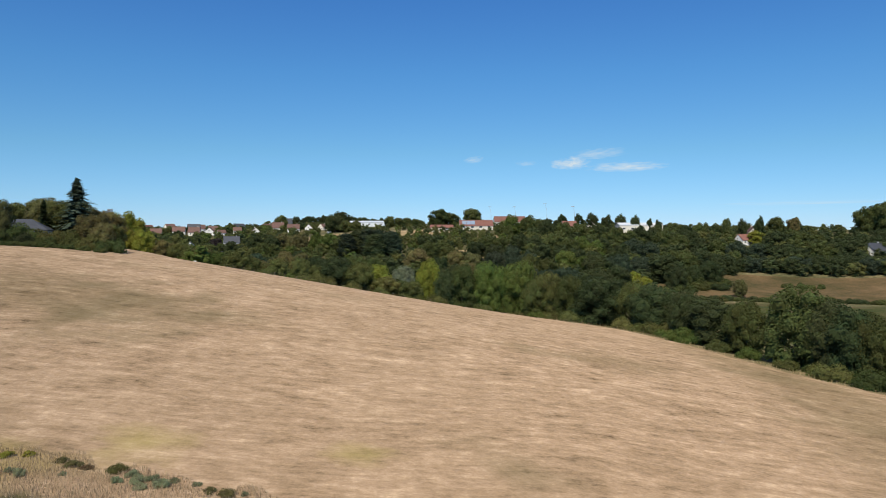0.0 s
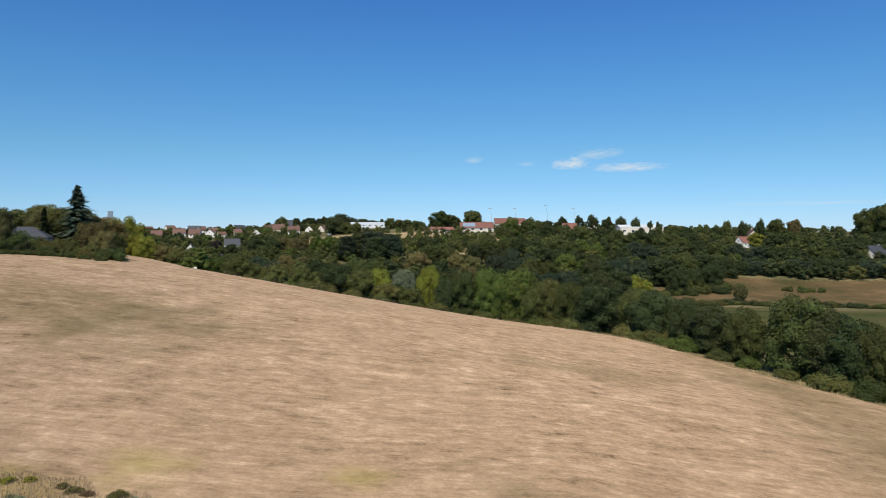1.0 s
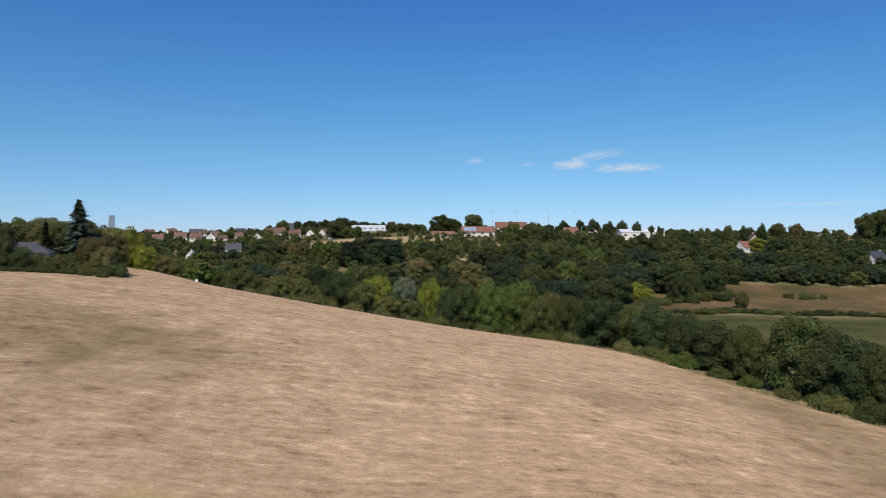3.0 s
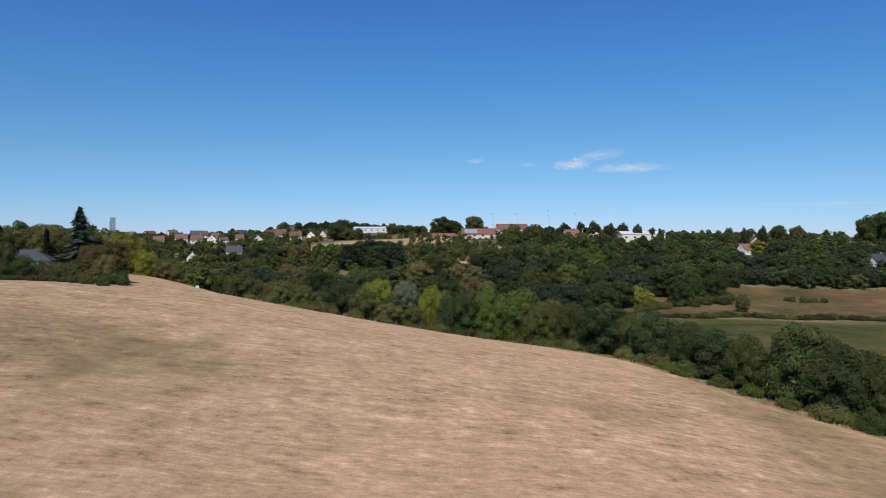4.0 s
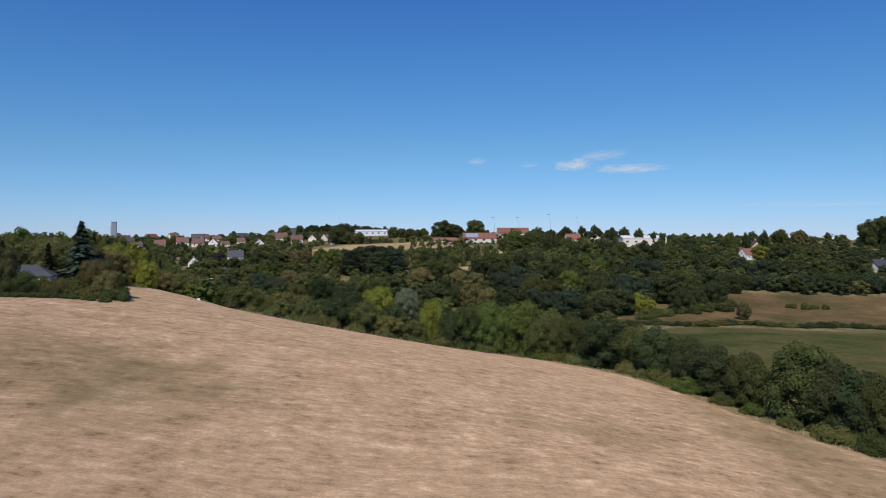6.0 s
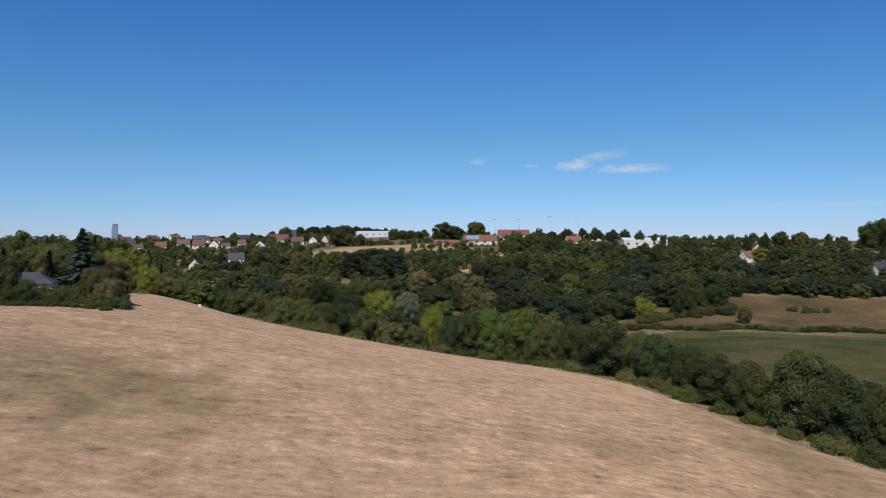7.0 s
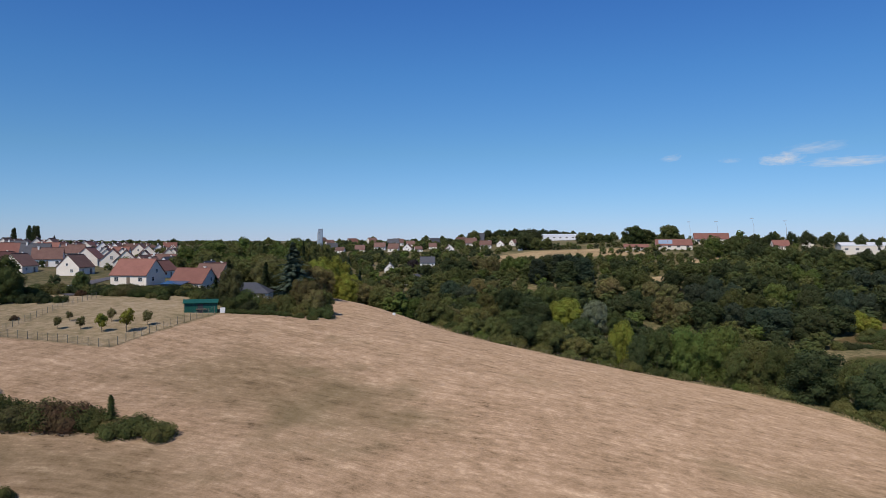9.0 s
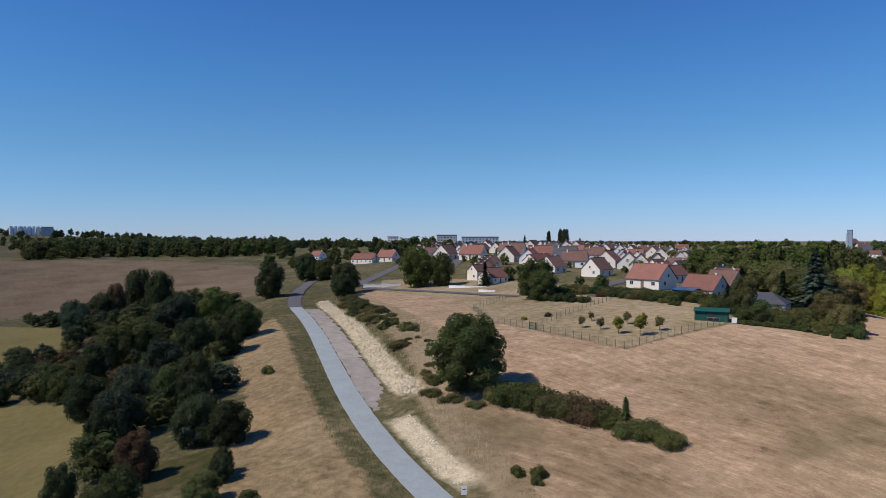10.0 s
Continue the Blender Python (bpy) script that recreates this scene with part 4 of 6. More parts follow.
def opening(parent, name, x, y, z, w, h, turn, frame_mat=None, pane_mat=None):
    """A window or door on a wall: a frame that stands proud, with a recessed pane. turn: degrees that its face is turned from -Y."""
    key = (name, w, h)
    if key not in frame_mesh:
        t = 0.09
        fr = joined(box(-w / 2, w / 2, -0.08, 0.1, 0, t), box(-w / 2, w / 2, -0.08, 0.1, h - t, h), box(-w / 2, -w / 2 + t, -0.08, 0.1, t, h - t), box(w / 2 - t, w / 2, -0.08, 0.1, t, h - t), box(-0.03, 0.03, -0.06, 0.1, t, h - t))
        ob = link(name, *fr, frame_mat or WHITE_PAINT, parent)
        frame_mesh[key] = ob.data
        p = link("pane", *box(-w / 2 + t, w / 2 - t, -0.03, 0.08, t, h - t), pane_mat or GLASS, ob)
        pane_mesh[key] = p.data
    else:
        ob = new(name, frame_mesh[key])
        ob.parent = parent
        p = new("pane", pane_mesh[key])
        p.parent = ob
    ob.matrix_basis = pose(x, y, z, 0, 0, turn)
    return ob


def house(length, width, eave, ridge, wall, roof, windows=True, hip=0.0, low=False):
    """A pitched-roof house at the origin; the ridge runs along X."""
    root = new("house")
    L, W = length / 2, width / 2
    if hip:
        body = box(-L, L, -W, W, -1.5, eave)
    else:
        v = [(x, y, z) for x in (-L, L) for y, z in ((-W, -1.5), (W, -1.5), (W, eave), (0, ridge), (-W, eave))]
        body = v, [(0, 4, 3, 2, 1), (5, 6, 7, 8, 9), (0, 1, 6, 5), (1, 2, 7, 6), (2, 3, 8, 7), (3, 4, 9, 8), (4, 0, 5, 9)]
    link("wall", *body, wall, root)
    o, t = 0.35, 0.2
    slope = (ridge - eave) / W
    if hip:
        e = eave - o * slope
        v = [(-L - o, -W - o, e), (L + o, -W - o, e), (L + o, W + o, e), (-L - o, W + o, e), (-L + hip, 0, ridge), (L - hip, 0, ridge)]
        v += [(x, y, z + t) for x, y, z in v]
        f = [(6, 7, 11, 10), (7, 8, 11), (8, 9, 10, 11), (9, 6, 10), (0, 1, 7, 6), (1, 2, 8, 7), (2, 3, 9, 8), (3, 0, 6, 9), (3, 2, 1, 0)]
        link("roof", v, f, roof, root)
    else:
        v, f = [], []
        for side in (-1, 1):
            b = len(v)
            y1, z1 = side * (W + o), eave - o * slope
            for x in (-L - 0.25, L + 0.25):
                v += [(x, 0, ridge + 0.02), (x, 0, ridge + t + 0.02), (x, y1, z1 + 0.02), (x, y1, z1 + t + 0.02)]
            f += [tuple(b + i for i in q) for q in ((0, 2, 3, 1), (4, 5, 7, 6), (1, 3, 7, 5), (0, 4, 6, 2), (2, 6, 7, 3))]
        link("roof", v, [tuple(q) for q in f], roof, root)
        link("ridge_cap", *box(-L - 0.27, L + 0.27, -0.14, 0.14, ridge + t - 0.05, ridge + t + 0.1), roof, root)
    if not low:
        link("chimney", *joined(box(L * 0.55, L * 0.55 + 0.6, 0.3, 0.8, ridge - 1.2, ridge + 0.6), box(L * 0.55 - 0.06, L * 0.55 + 0.66, 0.24, 0.86, ridge + 0.6, ridge + 0.7)), wall, root)
    if windows:
        n = max(2, int(length // 3.2))
        for side, turn in ((-1, 0), (1, 180)):
            for i in range(n):
                x = -L + length * (i + 0.5) / n
                if i == 1:
                    opening(root, "door", x, side * (W + 0.01), 0.05, 1.0, 2.1, turn, WOOD, WOOD)
                else:
                    opening(root, "window", x, side * (W + 0.01), 0.95, 1.3, 1.25, turn)
        if not hip:
            for side, turn in ((-1, 270), (1, 90)):
                opening(root, "window", side * (L + 0.01), -W * 0.35, 0.95, 1.1, 1.25, turn)
                if ridge > 6:
                    opening(root, "window", side * (L + 0.01), 0.3, eave + 0.35, 0.9, 1.1, turn)
    return root


HOUSES = {   # length, width, eave, ridge, wall, roof, words
    "red": (11, 8.2, 2.8, 6.7, WALL_CREAM, ROOF_RED, "cream rendered house with a red tiled gable roof"),
    "brown": (9.5, 8.6, 2.9, 7.2, WALL_CREAM, ROOF_BROWN, "cream rendered house with a brown tiled gable roof"),
    "white": (10.5, 8.4, 3.0, 7.0, WALL_WHITE, ROOF_BROWN, "white rendered house with a brown tiled gable roof"),
    "redwhite": (12, 8, 2.8, 6.4, WALL_WHITE, ROOF_RED, "white rendered house with a red tiled gable roof"),
    "slate": (11, 8.6, 3.0, 7.4, WALL_WHITE, ROOF_SLATE, "white rendered house with a dark slate roof"),
    "terrace": (9, 6.4, 4.0, 6.9, WALL_CREAM, ROOF_BROWN, "narrow cream terraced house with a brown tiled roof"),
    "long": (18, 9, 3.2, 6.8, WALL_CREAM, ROOF_RED, "long cream house with a red tiled roof"),
}
built = {}


def put_house(kind, x, y, turn, group="", label="", size=1.0, lift=0.0):
    c, s_ = math.cos(radians(turn)), math.sin(radians(turn))
    L, W = HOUSES[kind][0] / 2, HOUSES[kind][1] / 2
    z = np.mean([gz(x + a * L * c - b * W * s_, y + a * L * s_ + b * W * c) for a in (-1, 1) for b in (-1, 1)]) + lift
    m = pose(x, y, float(z), 0, 0, turn) @ Matrix.Diagonal((size, size, size, 1))
    if kind not in built:
        built[kind] = ob = house(*HOUSES[kind][:6])
        ob.matrix_basis = m
    else:
        ob = copy_thing(built[kind], m @ Matrix.Diagonal([1 / k for k in built[kind].scale] + [1]))
    return tagged(ob, label or HOUSES[kind][6], "house", group)


ESTATE = "houses of the estate beside the field"
ROW = (("red", -131, 164, 2), ("red", -108, 156, 0), ("brown", -113, 172, 0), ("brown", -170, 184, 100), ("brown", -194, 186, 102), ("red", -191, 155, 102),
                         ("terrace", -207, 161, 100), ("terrace", -214, 168, 100), ("terrace", -221, 175, 100), ("terrace", -228, 182, 100), ("terrace", -235, 189, 100),
                         ("white", -152, 196, 100), ("brown", -162, 206, 100), ("redwhite", -141, 187, 100), ("slate", -170, 230, 100), ("slate", -150, 226, 100), ("red", -139, 213, 70),
                         ("long", -222, 205, 102))
FRONT = [(x, y) for _, x, y, _ in ROW]
for i, (kind, x, y, turn) in enumerate(ROW):
    put_house(kind, x, y, turn, ESTATE, size=1.0 if i == 0 else 0.86 if i < 5 else 0.78)
kinds = ["red", "brown", "white", "brown", "redwhite", "slate", "brown"]
rng_h = random.Random(8)
estate = scatter(21, (-620, -150, 190, 620), 14.0, lambda x, y: (y > 205 + (x + 130) * -0.02) & (np.hypot(x, y) > 275) & (np.hypot(x, y) < 700) & (np.arctan2(-x, y) > 0.63) & (np.arctan2(-x, y) < 0.99), 150)
for x, y in estate:
    put_house(rng_h.choice(kinds), x, y, 122 + 90 * (rng_h.random() < 0.3) + rng_h.uniform(-8, 8), "houses of the estate farther back", size=rng_h.uniform(0.9, 1.08))
# houses on the slope across the valley
FAR_HOUSES = (("slate", -159, 708, 10, 1.48), ("white", -158.5, 599, 110, 0.88), ("slate", -161.7, 453.7, 105, 0.78), ("slate", -132.7, 402, 100, 0.55), ("slate", -144.5, 484.7, 20, 0.94), ("white", -260, 595.7, 10, 0.74),
              ("slate", -281.5, 625.5, 25, 0.94), ("brown", -243.7, 602.6, 20, 0.94), ("white", -235.9, 633.5, 15, 1.01), ("brown", -215.1, 613.4, 10, 1.01), ("white", -202.8, 617.6, 100, 0.94), ("white", -190.8, 610.8, 30, 0.66),
              ("brown", -185.6, 640, 20, 0.76), ("white", -131.6, 624.3, 10, 0.98), ("white", -121.9, 645, 95, 0.78), ("brown", -110, 650, 60, 0.76), ("white", -93.5, 582.5, 95, 0.43), ("white", -247.1, 720.8, 30, 0.99), ("slate", -133.8, 424.9, 60, 0.39), ("white", -222.1, 684.9, 20, 0.82))
ACROSS = [(x, y) for _, x, y, _, _ in FAR_HOUSES]
for kind, x, y, turn, size in FAR_HOUSES:
    put_house(kind, x, y, turn, "houses across the valley", size=size)
more = scatter(22, (-420, -150, 640, 800), 30, lambda x, y: np.arctan2(-x, y) < 0.45, 10)
for x, y in more:
    put_house(rng_h.choice(kinds), x, y, rng_h.uniform(-30, 120), "houses across the valley", size=rng_h.uniform(0.9, 1.2))


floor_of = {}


def hides_from_camera(x, y, top, homes):
    """Whether a tree with its top at that height hides a house of the slope from the camera, 27 m up."""
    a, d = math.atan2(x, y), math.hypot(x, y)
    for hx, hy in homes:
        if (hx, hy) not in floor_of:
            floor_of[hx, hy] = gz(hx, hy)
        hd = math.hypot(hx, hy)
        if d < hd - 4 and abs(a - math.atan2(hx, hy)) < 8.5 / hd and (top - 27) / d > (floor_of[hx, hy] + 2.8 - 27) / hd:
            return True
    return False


put_house("long", -372, 204, 25, label="pale yellow farmhouse with a brown tiled roof", size=0.85)
put_house("red", -362, 214, 25), put_house("redwhite", -480, 224, 10), put_house("slate", -262, 172, 20)
put_house("redwhite", 204, 478, 20, label="white house with a reddish brown roof among trees", size=1.05), put_house("brown", 224, 512, 80, size=1.1), put_house("slate", 258, 424, 20, size=1.1)
put_house("red", 96, 540, 10), put_house("brown", 118, 560, 80, size=0.9)


def hip_house():
    ob = house(10.5, 8.5, 2.4, 4.7, WALL_WHITE, ROOF_SLATE, hip=3.6, low=True)
    ob.matrix_basis = pose(-88, 149, gz(-88, 149), 0, 0, 20) @ Matrix.Diagonal((0.9, 0.9, 0.9, 1))
    return tagged(ob, "low white bungalow with a dark slate hip roof", "house")


hip_house()


def conservatory():
    """The glazed lean-to on the house nearest the orchard."""
    root = new("conservatory")
    for i in range(5):
        link("post", *box(-3.1 + i * 1.5, -3.0 + i * 1.5, -1.55, -1.45, 0, 2.1), DARK_FRAME, root)
    link("roof", [(-3.2, -1.7, 2.1), (3.2, -1.7, 2.1), (3.2, 1.5, 2.75), (-3.2, 1.5, 2.75), (-3.2, -1.7, 2.18), (3.2, -1.7, 2.18), (3.2, 1.5, 2.83), (-3.2, 1.5, 2.83)],
         [(0, 3, 2, 1), (4, 5, 6, 7), (0, 1, 5, 4), (1, 2, 6, 5), (3, 0, 4, 7)], BLUE_GLAZE, root)
    for i in range(4):
        link("pane", *box(-3.0 + i * 1.5, -1.6 + i * 1.5, -1.52, -1.48, 0.5, 2.1), GLASS, root)
        link("panel", *box(-3.0 + i * 1.5, -1.6 + i * 1.5, -1.53, -1.47, 0.0, 0.5), WHITE_PAINT, root)
    a = radians(0)
    x, y = -108 + 5.5 * math.sin(a) - 1.5 * math.cos(a), 156 - 5.5 * math.cos(a) - 1.5 * math.sin(a)
    root.matrix_basis = pose(x, y, gz(x, y), 0, 0, 0)
    return tagged(root, "blue glazed conservatory built onto the house", "conservatory")


BLUE_GLAZE = two_tone("blue_glazing", (0.03, 0.07, 0.13), (0.06, 0.12, 0.2), 1.0, 0.2, 0.05)
SOLAR = two_tone("solar_panels", (0.2, 0.27, 0.36), (0.3, 0.38, 0.48), 0.6, 0.15, 0.05)
conservatory()


def shed():
    """Green sheet-metal shed with a low gable and a white tank."""
    root = new("shed")
    link("wall", *box(-3.2, 3.2, -1.4, 1.4, -0.4, 1.9), GREEN_PAINT, root)
    v = [(-3.5, -1.8, 1.85), (3.5, -1.8, 1.85), (3.5, 0, 2.5), (-3.5, 0, 2.5), (3.5, 1.8, 1.85), (-3.5, 1.8, 1.85)]
    v += [(x, y, z + 0.08) for x, y, z in v]
    link("roof", v, [(6, 7, 8, 9), (9, 8, 10, 11), (0, 1, 7, 6), (4, 5, 11, 10), (1, 2, 8, 7), (2, 4, 10, 8), (3, 0, 6, 9), (5, 3, 9, 11), (0, 3, 2, 1), (3, 5, 4, 2)], GREEN_PAINT, root, smooth=False)
    for i in range(9):
        link("rib", *box(-3.3 + i * 0.81, -3.24 + i * 0.81, -1.46, -1.4, -0.2, 1.85), GREEN_PAINT, root)
    link("door", *box(-0.6, 0.5, -1.47, -1.4, -0.2, 1.7), DARK_FRAME, root)
    link("bench", *box(-0.9, 1.2, -1.75, -1.5, 0.55, 0.7), WOOD, root)
    root.matrix_basis = pose(-88, 129.5, gz(-88, 129.5), 0, 0, 30)
    tank = link("water_tank", *box(-0.5, 0.5, -0.5, 0.5, 0, 1.05), WHITE_PAINT)
    tank.matrix_basis = pose(-83.6, 130.6, gz(-83.6, 130.6), 0, 0, 30)
    tagged(tank, "white cube water tank beside the shed", "tank")
    return tagged(root, "dark green sheet metal garden shed", "shed")


shed()


def hall(name, x, y, turn, L, W, eave, ridge, wall, roof, label, panels=False):
    root = house(L, W, eave, ridge, wall, roof, windows=False)
    root.name = name
    for o in list(root.children):
        if o.name.startswith("chimney"):
            bpy.data.objects.remove(o)
    n = int(L // 6)
    for i in range(n):
        opening(root, "window", -L / 2 + L * (i + 0.5) / n, -W / 2 - 0.01, eave * 0.45, 2.2, 1.4, 0)
    if panels:
        k = (ridge - eave) / (W / 2)
        for i in range(3):
            x0 = -L * 0.42 + i * L * 0.13
            link("solar_panel", [(x0, -W * 0.42, eave + W * 0.08 * k + 0.35), (x0 + L * 0.12, -W * 0.42, eave + W * 0.08 * k + 0.35), (x0 + L * 0.12, -W * 0.08, ridge - W * 0.08 * k + 0.35), (x0, -W * 0.08, ridge - W * 0.08 * k + 0.35)], [(0, 1, 2, 3)], SOLAR, root)
    root.matrix_basis = pose(x, y, gz(x, y), 0, 0, turn)
    return tagged(root, label, "farm building")


hall("barn", -1, 532, 0, 17, 8, 2.6, 4.6, WALL_CREAM, ROOF_RED, "long cream farm barn with a red roof")
hall("barn", 25, 538, 2, 25, 11, 3.0, 7.2, WALL_CREAM, ROOF_RED, "large barn with a red roof and solar panels", True)
hall("barn", 56, 598, 2, 26, 11, 3.8, 8.2, WALL_CREAM, ROOF_RED, "red-roofed barn behind the farm")
hall("warehouse", -84, 770, -6, 46, 24, 5, 6.6, METAL_WHITE, METAL_WHITE, "long low white sheet metal warehouse")
hall("warehouse", 146, 530, 0, 32, 16, 5.5, 7.5, WALL_CREAM, METAL_WHITE, "pale hangar with a shallow roof")


def block(name, x, y, turn, L, W, storeys, wall, label, cols):
    """A flat-roofed block with a window for every bay of every storey."""
    root = new(name)
    H = storeys * 2.9 + 0.8
    link("wall", *box(-L / 2, L / 2, -W / 2, W / 2, -2, H), wall, root)
    link("roof", *box(-L / 2 - 0.3, L / 2 + 0.3, -W / 2 - 0.3, W / 2 + 0.3, H, H + 0.7), ROOF_SLATE, root)
    for s in range(storeys):
        for i in range(cols):
            opening(root, "window", -L / 2 + L * (i + 0.5) / cols, -W / 2 - 0.01, 0.9 + s * 2.9, 1.8, 1.5, 0)
    root.matrix_basis = pose(x, y, gz(x, y), 0, 0, turn)
    return tagged(root, label, "building")


block("apartment_building", -600, 425, 50, 20, 11, 4, WALL_GREY, "pale grey four-storey apartment block with a dark flat roof", 6)
block("apartment_building", -640, 500, 52, 42, 12, 3, WALL_GREY, "long grey apartment block with a dark flat roof", 11)
block("apartment_building", -900, 540, 60, 16, 12, 5, WALL_CREAM, "distant pale apartment tower", 4)
block("apartment_building", -890, 560, 60, 14, 12, 4, WALL_CREAM, "distant pale apartment tower", 4)
def silos():
    """A row of tall white silos with a grey hall at their end."""
    root = new("silos")
    for i in range(7):
        v = [(i * 6.3 + 2.9 * math.cos(j * math.pi / 8), 2.9 * math.sin(j * math.pi / 8), z) for z in (-6, 13.5) for j in range(16)]
        link("silo", v, [tuple(range(15, -1, -1)), tuple(range(16, 32))] + [(j, (j + 1) % 16, 16 + (j + 1) % 16, 16 + j) for j in range(16)], METAL_WHITE, root)
    link("hall", *box(42, 60, -7, 7, -6, 12.5), WALL_GREY, root)
    link("roof", *box(41.7, 60.3, -7.3, 7.3, 12.5, 13.2), ROOF_SLATE, root)
    root.matrix_basis = pose(-1336, 85, gz(-1336, 85), 0, 0, 86)
    return tagged(root, "distant row of white silos with a grey hall", "silos")


silos()
for x, y, l in ((-1150, 300, 60), (-1130, 400, 80), (-1120, 460, 50), (-1050, 250, 40)):
    block("factory", x, y, 48, l, 25, 2, WALL_GREY, "distant grey flat-roofed warehouse", 8)


def tower():
    root = new("tower")
    link("shaft", *box(-1.75, 1.75, -1.75, 1.75, -12, 17.6), CONCRETE_BLUE, root)
    link("stair_shaft", *box(-2.5, -1.76, -0.8, 0.8, -12, 15), WALL_GREY, root)
    link("cap", *box(-1.9, 1.9, -1.9, 1.9, 17.6, 18.1), WALL_GREY, root)
    for s in range(5):
        opening(root, "window", -0.8, -1.76, 3 + s * 2.9, 0.9, 1.2, 0)
    root.matrix_basis = pose(-254, 541, 20.5, 0, 0, 20)
    return tagged(root, "slim pale blue-grey concrete tower", "tower")


CONCRETE_BLUE = two_tone("pale_blue_concrete", (0.2, 0.26, 0.33), (0.3, 0.37, 0.45), 0.6, 0.8, 0.1)
tower()


def lamp_mast(x, y, h):
    root = new("floodlight_mast")
    v, f = stem(np.random.default_rng(3), h / 0.8, 0.22, 0, 0)
    link("pole", v, f, WALL_GREY, root, smooth=True)
    link("lamp_bar", *box(-1.5, 1.5, -0.15, 0.15, h - 0.5, h), WALL_GREY, root)
    root.matrix_basis = pose(x, y, gz(x, y))
    return tagged(root, "tall slim grey floodlight mast", "mast", "floodlight masts on the ridge")


for x, y, h in ((42, 640, 17), (64, 640, 17), (92, 640, 20), (118, 645, 18)):
    lamp_mast(x, y, h)

# trees of the ridge, the estate and the distance
grove([(24.7, 599.5, 1.19, 1.25, "olive"), (-3.0, 605.0, 1.12, 1.5, "mid"), (6.7, 610.0, 0.92, 1.5, "mid"), (-43.9, 638.5, 0.76, 1.9, "mid"), (-28.7, 639.4, 0.65, 2.1, "mid"), (-84.9, 594.0, 1.22, 1.19, "dark"), (-88.9, 583.3, 1.08, 1.4, "dark"), (-75.5, 580.1, 0.75, 2.0, "mid"), (-153.6, 672.7, 1.06, 1.25, "mid"),
       (167.0, 513.5, 0.72, 1.19, "mid"), (175.0, 510.8, 0.64, 1.32, "dark"), (183.3, 507.9, 0.76, 1.16, "mid"), (193.9, 504.0, 0.74, 1.08, "dark"), (88.4, 573.2, 0.55, 1.6, "dark"), (80.9, 584.4, 0.5, 1.9, "dark"), (255, 543, 0.92, 1.15, "olive"), (266, 538, 0.92, 0.95, "khaki")],
      "far", "trees on the ridge")
grove([(-155.2, 774.6, 1.01, 1.62, "dark"), (-140.3, 777.4, 1.06, 1.74, "dark"), (-125.2, 780.0, 1.07, 1.51, "dark"), (-97.6, 800, 0.98, 1.88, "dark"), (-82.2, 802, 0.82, 1.99, "dark"), (-72.9, 803, 0.68, 2.09, "dark"), (316, 530, 1.4, 1.1, "mid"), (325, 522, 1.65, 1.05, "mid"), (335, 528, 1.7, 1.1, "dark"), (330, 540, 1.55, 1.0, "mid"), (346, 520, 1.6, 1.0, "mid")],
      "far", "tall clumps on the skyline")
grove([(93.1, 552.2, 0.79, 0.83, "dark"), (105.4, 550.0, 0.85, 0.77, "dark"), (114.4, 543.1, 0.9, 0.98, "dark"), (123.6, 535.9, 0.83, 0.87, "dark"), (133.6, 533.5, 0.9, 0.89, "dark"), (142.6, 526.0, 0.9, 0.71, "dark"), (152.3, 523.3, 0.79, 0.55, "dark"), (158.4, 521.5, 0.73, 0.62, "dark"), (196.4, 492.3, 1.15, 0.6, "mid"), (206.0, 488.3, 1.1, 0.56, "dark"), (215.8, 484.1, 1.2, 0.55, "dark")],
      "rowtree", "row of round-headed trees on the skyline")
for i, x in enumerate((-476, -468, -462, -482)):
    plant("poplar", x, 466 - i * 3, 0.95 - 0.1 * (i == 3), "dark", group="tall poplars in the estate", wide=0.8)
plant("spruce", -496, 440, 0.9, "dark"), plant("spruce", -455, 470, 0.8, "dark"), plant("spruce", -188, 149, 0.55, "dark", wide=1.2)
plant("spruce", -82, 159, 0.98, "cedar", "tall dark cedar with drooping boughs behind the bungalow", wide=1.35)
for x, y, h in ((-98, 156, 0.6), (-89.5, 159, 0.62), (-92, 141, 0.42)):
    plant("spruce", x, y, h, "dark", "small pointed dark conifer in a garden")
for x, y, h, tint in ((-66, 141.5, 1.0, "mid"), (-70, 141, 1.0, "olive"), (-71, 143, 0.8, "mid"), (-74, 141, 0.75, "olive"), (-77.5, 139, 0.7, "mid"), (-81, 137, 0.75, "dark"), (-85, 136, 0.8, "mid"),
                      (-77, 155, 1.4, "olive"), (-90, 140, 1.28, "dark"), (-84, 141, 1.22, "mid"), (-80, 143, 1.15, "olive"), (-77, 146, 1.22, "mid"), (-87, 142.5, 0.6, "olive"), (-94, 143, 1.22, "mid"), (-97, 141, 0.7, "olive"), (-101, 146, 0.7, "mid")):
    plant("shrub", x, y, h, tint, group="garden shrubs behind the field hedge")
for x, y, h in ((-80, 160, 0.5), (-82, 166, 0.6), (-88, 165, 0.7), (-95, 170, 0.72), (-103, 182, 0.75), (-92, 180, 0.75), (-84, 178, 0.65), (-100, 195, 0.75), (-110, 205, 0.7)):
    plant("broad", x, y, h, random.choice(["olive", "khaki", "olive", "mid", "fresh"]), group="garden trees", wide=1.2)
for x, y, h, tint in ((-68.5, 143, 0.42, "khaki"), (-71.5, 146, 0.52, "khaki"), (-68, 146, 0.4, "olive"), (-74.5, 149, 0.5, "khaki")):
    plant("broad", x, y, h, tint, "bushy brownish green tree at the corner of the field", wide=1.08)
